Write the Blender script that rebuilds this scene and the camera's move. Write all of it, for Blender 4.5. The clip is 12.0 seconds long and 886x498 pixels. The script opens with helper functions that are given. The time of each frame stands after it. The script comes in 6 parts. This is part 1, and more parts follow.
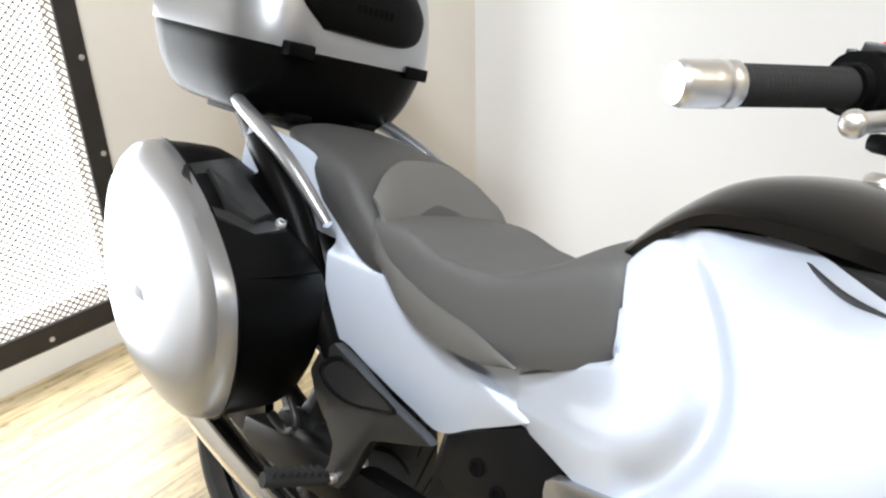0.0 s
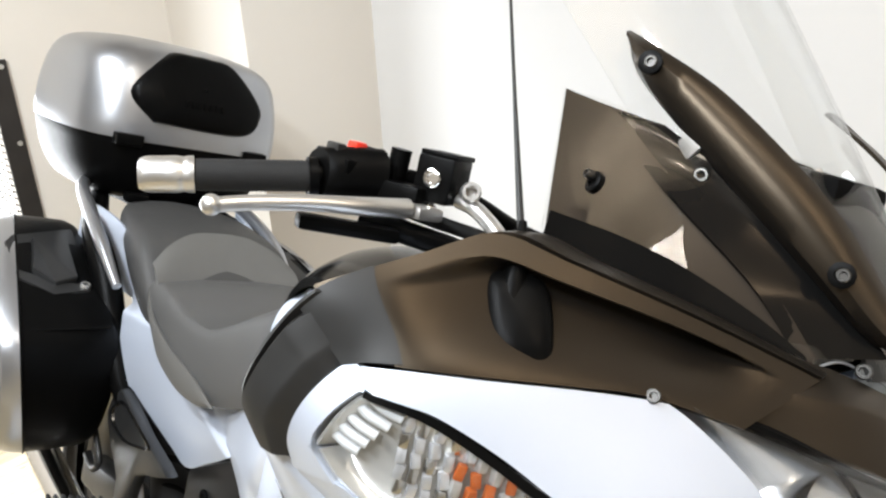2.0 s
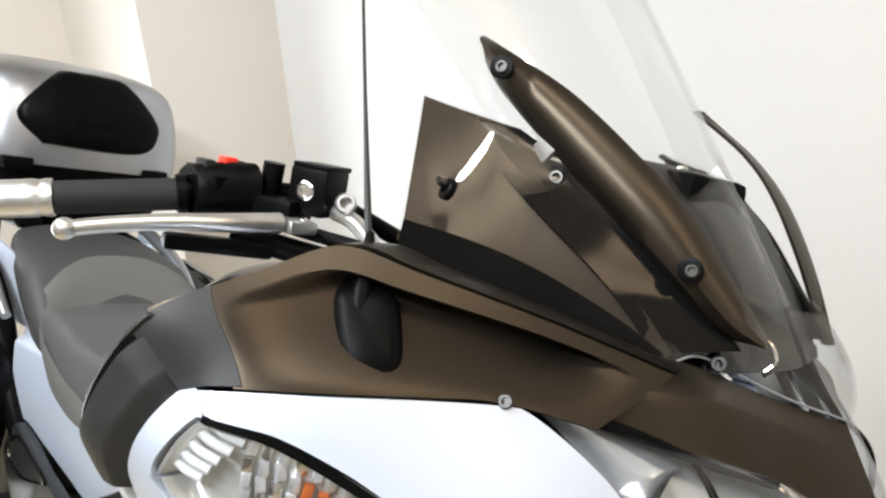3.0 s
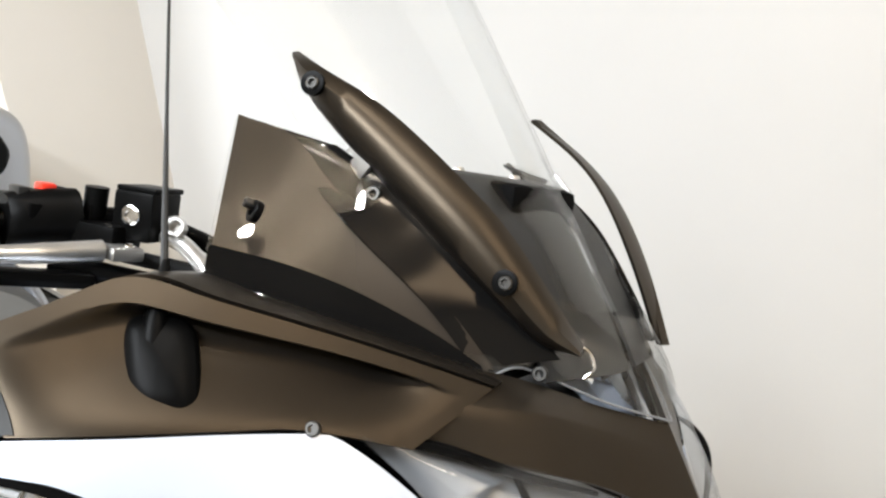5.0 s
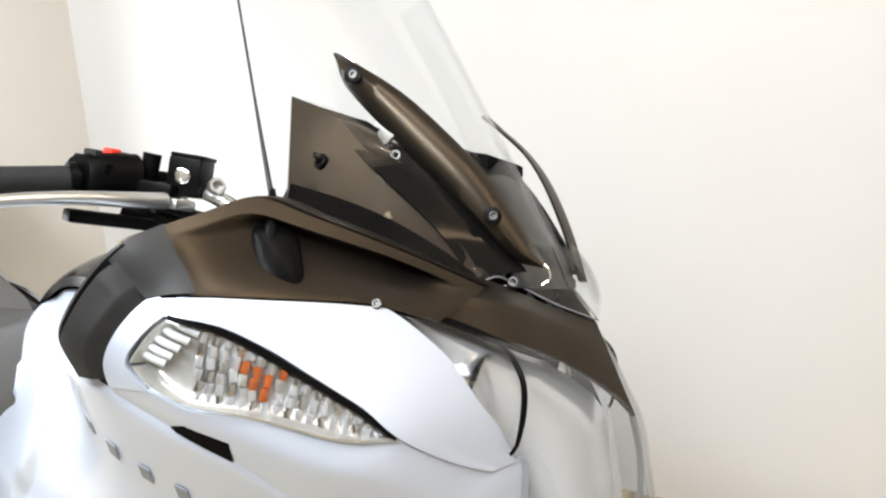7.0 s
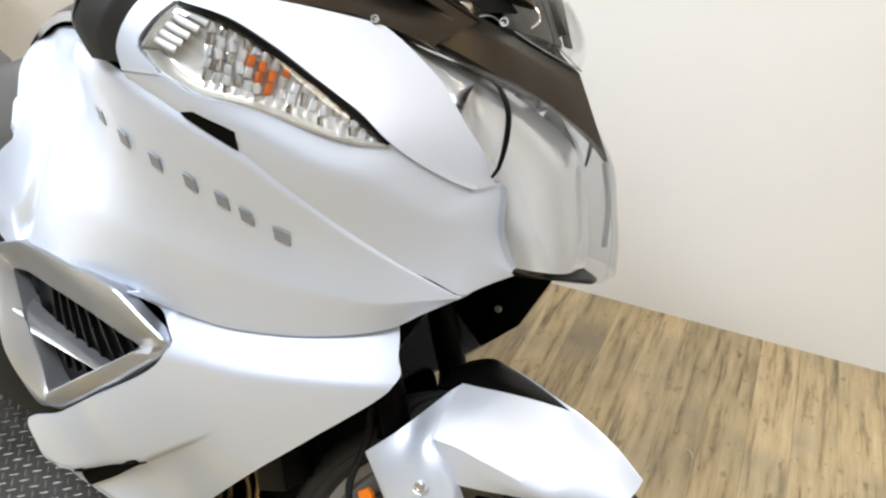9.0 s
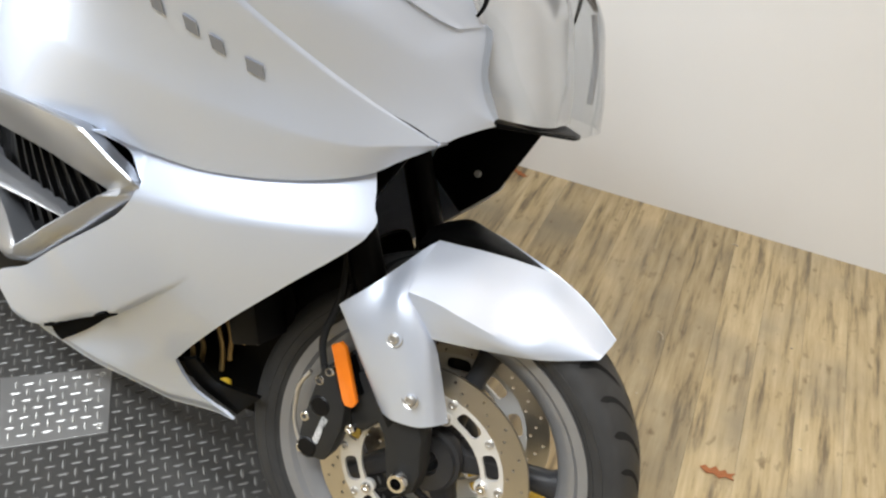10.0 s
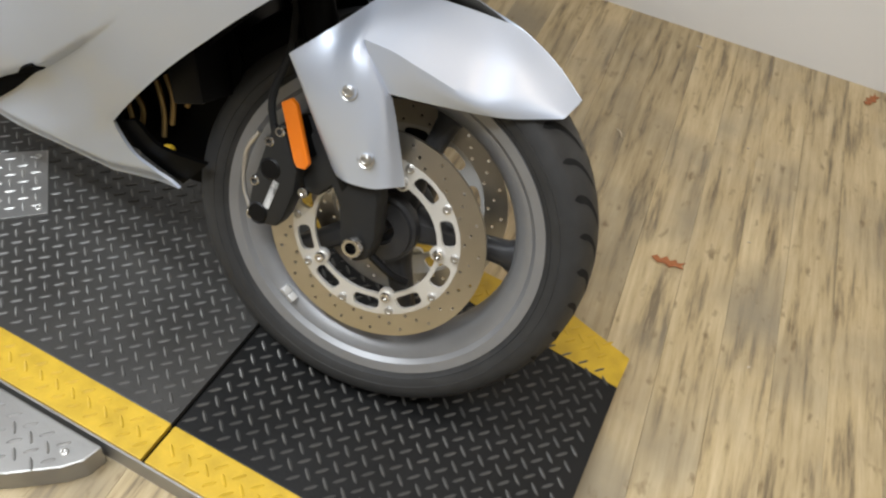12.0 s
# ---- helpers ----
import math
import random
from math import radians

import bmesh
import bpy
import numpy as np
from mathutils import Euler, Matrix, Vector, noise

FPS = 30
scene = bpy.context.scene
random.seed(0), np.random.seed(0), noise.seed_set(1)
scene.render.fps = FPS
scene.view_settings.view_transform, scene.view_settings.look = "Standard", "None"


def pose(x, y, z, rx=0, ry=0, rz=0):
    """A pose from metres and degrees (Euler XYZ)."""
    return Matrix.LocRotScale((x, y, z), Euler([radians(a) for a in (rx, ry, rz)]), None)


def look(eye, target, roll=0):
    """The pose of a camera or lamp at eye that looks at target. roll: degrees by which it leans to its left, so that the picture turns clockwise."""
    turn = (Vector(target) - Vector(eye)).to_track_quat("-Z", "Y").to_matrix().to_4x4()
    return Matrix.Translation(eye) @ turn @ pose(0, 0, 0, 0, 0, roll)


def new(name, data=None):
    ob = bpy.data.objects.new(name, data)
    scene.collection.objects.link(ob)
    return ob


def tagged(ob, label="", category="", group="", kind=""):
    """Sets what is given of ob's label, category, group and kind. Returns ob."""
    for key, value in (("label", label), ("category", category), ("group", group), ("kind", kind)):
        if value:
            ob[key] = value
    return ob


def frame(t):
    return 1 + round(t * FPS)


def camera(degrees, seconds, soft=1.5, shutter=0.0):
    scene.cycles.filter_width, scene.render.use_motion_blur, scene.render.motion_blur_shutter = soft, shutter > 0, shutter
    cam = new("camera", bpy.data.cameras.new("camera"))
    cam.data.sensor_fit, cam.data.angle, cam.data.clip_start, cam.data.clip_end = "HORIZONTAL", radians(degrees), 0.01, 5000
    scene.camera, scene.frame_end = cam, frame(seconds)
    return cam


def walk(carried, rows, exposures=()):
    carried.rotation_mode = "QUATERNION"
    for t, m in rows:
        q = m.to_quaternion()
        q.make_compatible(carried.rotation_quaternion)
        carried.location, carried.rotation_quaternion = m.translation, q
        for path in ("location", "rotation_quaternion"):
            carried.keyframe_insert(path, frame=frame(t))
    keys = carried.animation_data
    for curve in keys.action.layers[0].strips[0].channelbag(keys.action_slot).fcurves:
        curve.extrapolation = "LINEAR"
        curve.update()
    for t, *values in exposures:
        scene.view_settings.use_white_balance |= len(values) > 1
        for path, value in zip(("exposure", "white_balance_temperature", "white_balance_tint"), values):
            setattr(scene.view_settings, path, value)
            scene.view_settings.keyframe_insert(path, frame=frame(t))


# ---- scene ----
# The camera and its walk
cam = camera(57.26, 12.0, soft=2.3)
ROWS = [
    (0.0, (-0.3892, -0.7134, 1.4140), (-1.0294, -0.0926, 0.9616), -1.73),
    (0.5, (-0.1310, -0.6378, 1.4158), (-0.8831, -0.1210, 1.0067), -0.81),
    (1.0, (0.0495, -0.5207, 1.4422), (-0.7316, -0.0334, 1.0519), -1.55),
    (1.2, (0.0892, -0.5175, 1.4472), (-0.6938, -0.0163, 1.0787), -1.38),
    (1.5, (0.1112, -0.4745, 1.4627), (-0.6547, 0.0606, 1.1062), -3.09),
    (2.0, (0.1271, -0.4252, 1.4573), (-0.5973, 0.1595, 1.0921), -3.27),
    (2.5, (0.1450, -0.3984, 1.4580), (-0.5569, 0.2175, 1.1002), -3.81),
    (3.0, (0.1644, -0.3711, 1.4526), (-0.5105, 0.2724, 1.0914), -4.30),
    (3.5, (0.1605, -0.3382, 1.4451), (-0.4924, 0.3286, 1.0858), -3.56),
    (5.3, (0.2149, -0.3107, 1.4528), (-0.3566, 0.4233, 1.0859), -4.23),
    (5.5, (0.2161, -0.3156, 1.4547), (-0.3417, 0.4268, 1.0837), -3.92),
    (6.0, (0.2386, -0.3368, 1.4636), (-0.3080, 0.4163, 1.0976), -3.72),
    (6.5, (0.2715, -0.4598, 1.4634), (-0.2494, 0.3260, 1.1298), -2.25),
    (7.0, (0.2622, -0.6219, 1.4723), (-0.2033, 0.1954, 1.1328), -0.64),
    (7.2, (0.2506, -0.6925, 1.4879), (-0.1772, 0.1396, 1.1351), 1.12),
    (8.8, (0.2965, -0.7227, 1.3820), (-0.1043, 0.0489, 0.8882), 3.04),
    (9.0, (0.3016, -0.7242, 1.3745), (-0.0935, 0.0413, 0.8667), 3.53),
    (9.5, (0.3079, -0.7294, 1.3419), (-0.0593, 0.0168, 0.7867), 4.87),
    (10.0, (0.3122, -0.7358, 1.3055), (-0.0215, -0.0109, 0.7028), 6.58),
    (10.5, (0.3198, -0.7388, 1.2651), (0.0283, -0.0414, 0.6104), 8.23),
    (11.0, (0.3273, -0.7412, 1.2298), (0.0779, -0.0648, 0.5367), 10.09),
    (11.5, (0.3338, -0.7496, 1.2054), (0.1085, -0.0989, 0.4802), 10.99),
    (12.0, (0.3304, -0.7609, 1.1965), (0.1259, -0.1212, 0.4556), 12.06),
]
walk(cam, [(t, look(eye, target, roll)) for t, eye, target, roll in ROWS],
     exposures=[(0.0, 0.25), (2.0, 0.30), (5.5, 0.38), (7.2, 0.42), (8.8, 0.39), (9.5, 0.32), (10.5, 0.10), (12.0, -0.12)])

# World and light
world = bpy.data.worlds.new("room_air")
scene.world = world
world.use_nodes = True
world.node_tree.nodes["Background"].inputs["Color"].default_value = (0.9, 0.95, 1.0, 1)
world.node_tree.nodes["Background"].inputs["Strength"].default_value = 0.3


def area_lamp(name, m, sx, sy, watts, color):
    lamp = bpy.data.lights.new(name, "AREA")
    lamp.shape, lamp.size, lamp.size_y, lamp.energy, lamp.color = "RECTANGLE", sx, sy, watts, color
    ob = new(name, lamp)
    ob.matrix_world = m
    return ob


# ceiling tubes over the bike and behind the camera, daylight at the meshed opening
area_lamp("ceiling_lamp", look((-1.1, -0.75, 2.62), (-1.1, -0.75, 0)), 1.2, 0.3, 44, (0.875, 0.935, 1.0))
area_lamp("ceiling_lamp", look((0.1, -1.25, 2.62), (0.1, -1.25, 0)), 1.2, 0.3, 56, (0.88, 0.937, 1.0))
# a warm lamp ahead of the motorcycle
area_lamp("warm_ceiling_lamp", look((1.35, 0.30, 2.62), (1.35, 0.30, 0)), 1.2, 0.3, 7, (1.0, 0.80, 0.58))
# two globes above the motorcycle, mirrored in its dark panels
for x in (-0.08, 0.32):
    globe = bpy.data.lights.new("globe_lamp", "POINT")
    globe.energy, globe.shadow_soft_size, globe.color = 9, 0.030, (1.0, 0.965, 0.92)
    new("globe_lamp", globe).location = (x, 0.02, 2.52)
area_lamp("daylight_lamp", look((-2.62, -0.35, 0.62), (0, -0.35, 0.62)), 0.95, 0.95, 21, (0.91, 0.955, 1.0))


# Materials
def material(name, color, rough=0.5, metal=0.0, coat=0.0, vary=0.12, scale=30.0, bump=0.0, bump_scale=200.0, trans=0.0, ior=1.45, emit=0.0, per_object=0.0, spec=0.5, alpha=1.0, tint=None, rv=0.06):
    m = bpy.data.materials.new(name)
    m.use_nodes = True
    nt = m.node_tree
    b = nt.nodes["Principled BSDF"]
    b.inputs["Roughness"].default_value = rough
    b.inputs["Metallic"].default_value = metal
    b.inputs["Coat Weight"].default_value = coat
    b.inputs["Coat Roughness"].default_value = 0.06
    b.inputs["Transmission Weight"].default_value = trans
    b.inputs["IOR"].default_value = ior
    b.inputs["Specular IOR Level"].default_value = spec
    b.inputs["Alpha"].default_value = alpha
    if tint:
        b.inputs["Specular Tint"].default_value = (*tint, 1)
    co = nt.nodes.new("ShaderNodeTexCoord")
    if vary:
        big = nt.nodes.new("ShaderNodeTexNoise")
        big.inputs["Scale"].default_value = scale
        big.inputs["Detail"].default_value = 6
        nt.links.new(co.outputs["Object"], big.inputs["Vector"])
        mix = nt.nodes.new("ShaderNodeMix")
        mix.data_type = "RGBA"
        mix.inputs[6].default_value = (*[c * (1 - vary) for c in color], 1)
        mix.inputs[7].default_value = (*[min(1, c * (1 + vary)) for c in color], 1)
        nt.links.new(big.outputs["Fac"], mix.inputs[0])
        out = mix.outputs[2]
        if per_object:
            info = nt.nodes.new("ShaderNodeObjectInfo")
            hue = nt.nodes.new("ShaderNodeHueSaturation")
            rng = nt.nodes.new("ShaderNodeMapRange")
            rng.inputs["To Min"].default_value, rng.inputs["To Max"].default_value = 1 - per_object, 1 + per_object
            nt.links.new(info.outputs["Random"], rng.inputs["Value"])
            nt.links.new(rng.outputs["Result"], hue.inputs["Value"])
            nt.links.new(out, hue.inputs["Color"])
            out = hue.outputs["Color"]
        nt.links.new(out, b.inputs["Base Color"])
        rr = nt.nodes.new("ShaderNodeMapRange")
        rr.inputs["To Min"].default_value, rr.inputs["To Max"].default_value = max(0, rough - rv), min(1, rough + rv)
        nt.links.new(big.outputs["Fac"], rr.inputs["Value"])
        nt.links.new(rr.outputs["Result"], b.inputs["Roughness"])
    else:
        b.inputs["Base Color"].default_value = (*color, 1)
    if bump:
        fine = nt.nodes.new("ShaderNodeTexNoise")
        fine.inputs["Scale"].default_value = bump_scale
        fine.inputs["Detail"].default_value = 3
        bn = nt.nodes.new("ShaderNodeBump")
        bn.inputs["Strength"].default_value = bump
        bn.inputs["Distance"].default_value = 0.002
        nt.links.new(co.outputs["Object"], fine.inputs["Vector"])
        nt.links.new(fine.outputs["Fac"], bn.inputs["Height"])
        nt.links.new(bn.outputs["Normal"], b.inputs["Normal"])
    if emit:
        b.inputs["Emission Color"].default_value = (*color, 1)
        b.inputs["Emission Strength"].default_value = emit
    return m


SILVER = material("silver_paint", (0.575, 0.630, 0.735), rough=0.45, metal=0.52, coat=0.34, vary=0.02, scale=900)
CASE = material("case_silver", (0.36, 0.37, 0.39), rough=0.32, metal=0.85, coat=0.15, vary=0.03, scale=600)
BLACK = material("black_plastic", (0.0022, 0.0022, 0.0022), rough=0.36, vary=0.2, scale=60, bump=0.08, bump_scale=1800, spec=0.07)
# plain black plastic; the tint paints a warm lamp's glow into its reflections
SATIN = material("satin_black", (0.004, 0.0037, 0.0034), rough=0.37, rv=0.08, vary=0.25, scale=9, bump=0.05, bump_scale=1100, spec=0.72, tint=(1.0, 0.80, 0.58))
GLOSS = material("gloss_black", (0.005, 0.005, 0.005), rough=0.14, vary=0.12, scale=8, spec=0.2, tint=(1.0, 0.85, 0.68))
SCREW = material("zinc_screw", (0.07, 0.068, 0.064), rough=0.36, metal=0.9, vary=0.1)
REFLD = material("reflector_base", (0.62, 0.60, 0.56), rough=0.24, metal=0.5, vary=0.2, scale=60)
MATTE = material("matt_black", (0.004, 0.004, 0.004), rough=0.85, vary=0.2, scale=60, spec=0.04)
AMBER = material("amber_bulb", (0.46, 0.10, 0.016), rough=0.15, vary=0.1, scale=80)
REFL = material("silvered_reflector", (0.86, 0.865, 0.88), rough=0.24, metal=0.7, vary=0.04, scale=30)
HANG = material("gloss_cast_black", (0.016, 0.016, 0.016), rough=0.33, vary=0.06, scale=200, spec=0.5)
GREY = material("grey_plastic", (0.018, 0.018, 0.0176), spec=0.35, rough=0.5, vary=0.12, scale=50, bump=0.12, bump_scale=1500)
DARK = material("dark_metal", (0.005, 0.005, 0.0053), rough=0.38, metal=0.05, spec=0.2, vary=0.3, scale=14, bump=0.1, bump_scale=300)
SEAT = material("seat_vinyl", (0.076, 0.0755, 0.074), rough=0.55, vary=0.08, scale=40, bump=0.35, bump_scale=900)
PILL = material("pillion_vinyl", (0.046, 0.0455, 0.0445), rough=0.52, vary=0.08, scale=40, bump=0.35, bump_scale=900)
CAST = material("grey_casting", (0.040, 0.040, 0.042), rough=0.42, metal=0.2, vary=0.15, scale=40, bump=0.15, bump_scale=400)
BROWN = material("dark_brown_gloss", (0.030, 0.0245, 0.0195), rough=0.42, rv=0.05, vary=0.2, scale=12, spec=0.22, coat=0.0, tint=(1.0, 0.80, 0.58))
SEATL = material("seat_vinyl_light", (0.11, 0.108, 0.102), rough=0.58, vary=0.08, scale=40, bump=0.35, bump_scale=900)
TYRE = material("worn_tyre", (0.036, 0.036, 0.036), spec=0.35, rough=0.52, vary=0.35, scale=35, bump=0.15, bump_scale=500)
RUBBER = material("tyre_rubber", (0.020, 0.020, 0.020), spec=0.18, rough=0.66, vary=0.25, scale=35, bump=0.2, bump_scale=500)
RIM = material("rim_grey", (0.29, 0.292, 0.298), rough=0.42, metal=0.5, vary=0.08, scale=40)
CHROME = material("chrome", (0.75, 0.74, 0.72), rough=0.14, metal=1.0, vary=0.04, scale=20)
ALU = material("alloy", (0.62, 0.61, 0.59), rough=0.33, metal=0.9, vary=0.08, scale=60)
DISC = material("brake_steel", (0.62, 0.585, 0.52), rough=0.32, metal=1.0, vary=0.1, scale=25)
CARRIER = material("disc_carrier", (0.78, 0.77, 0.74), rough=0.45, metal=0.6, vary=0.06, scale=40)
ORANGE = material("orange_plastic", (0.78, 0.19, 0.012), rough=0.2, vary=0.08, scale=60, coat=0.5)
REDP = material("red_plastic", (0.75, 0.04, 0.02), rough=0.35, vary=0.05)
WHITEP = material("white_print", (0.75, 0.75, 0.74), rough=0.5, vary=0.04)
PRINT = material("grey_badge", (0.20, 0.205, 0.215), rough=0.45, metal=0.0, vary=0.05)
YELLOW = material("yellow_paint", (0.56, 0.365, 0.026), rough=0.45, vary=0.34, scale=34, bump=0.2, bump_scale=120)
PLATEF = material("clean_tread_paint", (0.009, 0.009, 0.009), spec=0.3, rough=0.42, vary=0.5, scale=6, bump=0.2, bump_scale=160)
LUGF = material("clean_tread_lugs", (0.10, 0.098, 0.094), rough=0.30, metal=0.4, vary=0.4, scale=7)
PLATE = material("black_tread_paint", (0.050, 0.048, 0.045), spec=0.5, rough=0.36, vary=0.6, scale=5, bump=0.2, bump_scale=160)
LUG = material("worn_tread_lugs", (0.10, 0.097, 0.092), rough=0.40, metal=0.35, vary=0.4, scale=7)
ALUPLATE = material("bare_tread_plate", (0.33, 0.325, 0.315), rough=0.40, metal=0.7, vary=0.16, scale=14, bump=0.15, bump_scale=260)
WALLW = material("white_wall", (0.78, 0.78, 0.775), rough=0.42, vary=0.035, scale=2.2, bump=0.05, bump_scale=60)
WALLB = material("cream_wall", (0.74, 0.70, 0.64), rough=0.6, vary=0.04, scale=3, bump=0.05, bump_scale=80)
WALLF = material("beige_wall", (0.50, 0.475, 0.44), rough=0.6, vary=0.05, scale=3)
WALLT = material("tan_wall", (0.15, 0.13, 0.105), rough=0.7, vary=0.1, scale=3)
CEIL = material("ceiling_tan", (0.34, 0.285, 0.21), rough=0.8, vary=0.03, scale=3)
FRAMEM = material("weathered_steel", (0.02, 0.017, 0.015), rough=0.55, vary=0.5, scale=18, bump=0.3, bump_scale=120)
MESHM = material("expanded_metal", (0.16, 0.155, 0.15), rough=0.5, metal=0.3, vary=0.2, scale=40)
BRIGHT = material("overcast_outdoors", (1.0, 1.0, 1.0), emit=1.9, vary=0)
TUBE = material("lit_tube", (1.0, 0.97, 0.92), emit=12.0, vary=0)
LEAF = material("dry_leaf", (0.36, 0.13, 0.05), rough=0.8, vary=0.3, scale=120)
CRUMB = material("pale_crumb", (0.6, 0.52, 0.40), rough=0.9, vary=0.2, scale=200)
# colour of the highlights modelled on the dark hose behind the cowl
GLINT = material("bronze_glint", (0.35, 0.24, 0.10), rough=0.35, metal=0.8, vary=0.1)
TRIMW = material("white_trim", (0.78, 0.77, 0.74), rough=0.5, vary=0.04, scale=8)


def glass(name, color, rough=0.0, most=0.6, least=0.035, film=None):
    m = bpy.data.materials.new(name)
    m.use_nodes = True
    nt = m.node_tree
    nt.nodes.remove(nt.nodes["Principled BSDF"])
    clear = nt.nodes.new("ShaderNodeBsdfTransparent")
    clear.inputs["Color"].default_value = (*color, 1)
    gloss = nt.nodes.new("ShaderNodeBsdfGlossy")
    gloss.inputs["Roughness"].default_value = rough
    lw = nt.nodes.new("ShaderNodeLayerWeight")
    lw.inputs["Blend"].default_value = 0.5
    pw = nt.nodes.new("ShaderNodeMath")
    pw.operation = "POWER"
    pw.inputs[1].default_value = 5.0
    nt.links.new(lw.outputs["Facing"], pw.inputs[0])
    fr = nt.nodes.new("ShaderNodeMapRange")
    fr.inputs["To Min"].default_value, fr.inputs["To Max"].default_value = least, most
    nt.links.new(pw.outputs["Value"], fr.inputs["Value"])
    mix = nt.nodes.new("ShaderNodeMixShader")
    nt.links.new(fr.outputs["Result"], mix.inputs["Fac"])
    body = clear.outputs["BSDF"]
    if film:
        haze = nt.nodes.new("ShaderNodeBsdfDiffuse")
        haze.inputs["Color"].default_value = (*film, 1)
        both = nt.nodes.new("ShaderNodeMixShader")
        both.inputs["Fac"].default_value = 0.6
        nt.links.new(body, both.inputs[1])
        nt.links.new(haze.outputs["BSDF"], both.inputs[2])
        body = both.outputs["Shader"]
    nt.links.new(body, mix.inputs[1])
    nt.links.new(gloss.outputs["BSDF"], mix.inputs[2])
    nt.links.new(mix.outputs["Shader"], nt.nodes["Material Output"].inputs["Surface"])
    return m


CLEAR = glass("clear_lens", (0.93, 0.94, 0.95), 0.03)
SCREEN = glass("clear_screen", (0.985, 0.99, 0.99), 0.02, 0.55, 0.045)


def wood(name):
    m = material(name, (0.42, 0.31, 0.17), rough=0.42, vary=0.22, scale=4, bump=0.12, bump_scale=90, per_object=0.14, spec=0.6)
    nt = m.node_tree
    b = nt.nodes["Principled BSDF"]
    co = nt.nodes["Texture Coordinate"]
    info = nt.nodes["Object Info"]
    mp = nt.nodes.new("ShaderNodeMapping")
    mp.inputs["Scale"].default_value = (26, 2.0, 26)
    add = nt.nodes.new("ShaderNodeVectorMath")
    nt.links.new(co.outputs["Object"], add.inputs[0])
    scl = nt.nodes.new("ShaderNodeVectorMath")
    scl.operation = "SCALE"
    scl.inputs["Scale"].default_value = 40
    comb = nt.nodes.new("ShaderNodeCombineXYZ")
    nt.links.new(info.outputs["Random"], comb.inputs[0])
    nt.links.new(info.outputs["Random"], comb.inputs[1])
    nt.links.new(comb.outputs["Vector"], scl.inputs[0])
    nt.links.new(scl.outputs["Vector"], add.inputs[1])
    nt.links.new(add.outputs["Vector"], mp.inputs["Vector"])
    grain = nt.nodes.new("ShaderNodeTexNoise")
    grain.inputs["Scale"].default_value = 1.6
    grain.inputs["Detail"].default_value = 9
    grain.inputs["Roughness"].default_value = 0.65
    nt.links.new(mp.outputs["Vector"], grain.inputs["Vector"])
    ramp = nt.nodes.new("ShaderNodeValToRGB")
    el = ramp.color_ramp.elements
    el[0].position, el[0].color = 0.35, (0.17, 0.130, 0.078, 1)
    el[1].position, el[1].color = 0.66, (0.60, 0.49, 0.305, 1)
    mid = el.new(0.47)
    mid.color = (0.455, 0.352, 0.195, 1)
    nt.links.new(grain.outputs["Fac"], ramp.inputs["Fac"])
    patch_n = nt.nodes.new("ShaderNodeTexNoise")
    patch_n.inputs["Scale"].default_value = 3.2
    patch_n.inputs["Detail"].default_value = 4
    nt.links.new(add.outputs["Vector"], patch_n.inputs["Vector"])
    grey = nt.nodes.new("ShaderNodeMix")
    grey.data_type = "RGBA"
    grey.inputs[7].default_value = (0.27, 0.228, 0.158, 1)
    pr = nt.nodes.new("ShaderNodeMapRange")
    pr.inputs["From Min"].default_value, pr.inputs["From Max"].default_value = 0.45, 0.75
    nt.links.new(patch_n.outputs["Fac"], pr.inputs["Value"])
    nt.links.new(pr.outputs["Result"], grey.inputs[0])
    nt.links.new(ramp.outputs["Color"], grey.inputs[6])
    # knots and dark flecks
    fleck = nt.nodes.new("ShaderNodeTexNoise")
    fleck.inputs["Scale"].default_value = 26
    fleck.inputs["Detail"].default_value = 3
    fm = nt.nodes.new("ShaderNodeMapping")
    fm.inputs["Scale"].default_value = (1.6, 0.7, 1.0)
    nt.links.new(add.outputs["Vector"], fm.inputs["Vector"])
    nt.links.new(fm.outputs["Vector"], fleck.inputs["Vector"])
    fr = nt.nodes.new("ShaderNodeMapRange")
    fr.inputs["From Min"].default_value, fr.inputs["From Max"].default_value = 0.61, 0.74
    fr.inputs["To Max"].default_value = 0.75
    nt.links.new(fleck.outputs["Fac"], fr.inputs["Value"])
    dark = nt.nodes.new("ShaderNodeMix")
    dark.data_type = "RGBA"
    dark.inputs[7].default_value = (0.17, 0.115, 0.055, 1)
    nt.links.new(fr.outputs["Result"], dark.inputs[0])
    nt.links.new(grey.outputs[2], dark.inputs[6])
    hue = nt.nodes["Hue/Saturation/Value"]
    nt.links.new(dark.outputs[2], hue.inputs["Color"])
    return m


WOOD = wood("weathered_plank")
GAP = material("dark_gap", (0.17, 0.125, 0.075), rough=0.9, vary=0.1)


# Building helpers
LEAN = pose(0, -0.1026, 0.0504, -20)      # the bike's own upright frame: x ahead, y to its left, z up from the tyre's contact
BASE = {}


def mesh_of(name, bm, mat, smooth=True):
    bmesh.ops.recalc_face_normals(bm, faces=bm.faces)
    me = bpy.data.meshes.new(name)
    bm.to_mesh(me)
    bm.free()
    for p in me.polygons:
        p.use_smooth = smooth
    for one in (mat if isinstance(mat, (list, tuple)) else (mat,)):
        me.materials.append(one)
    if smooth:
        me.set_sharp_from_angle(angle=radians(38))
    return me


def part(name, bm, mat, parent, label="", smooth=True):
    ob = new(name, mesh_of(name, bm, mat, smooth))
    ob.parent = parent
    if parent.name in BASE:
        ob.location = -Vector(BASE[parent.name])
    if label:
        ob["label"] = label
    return ob


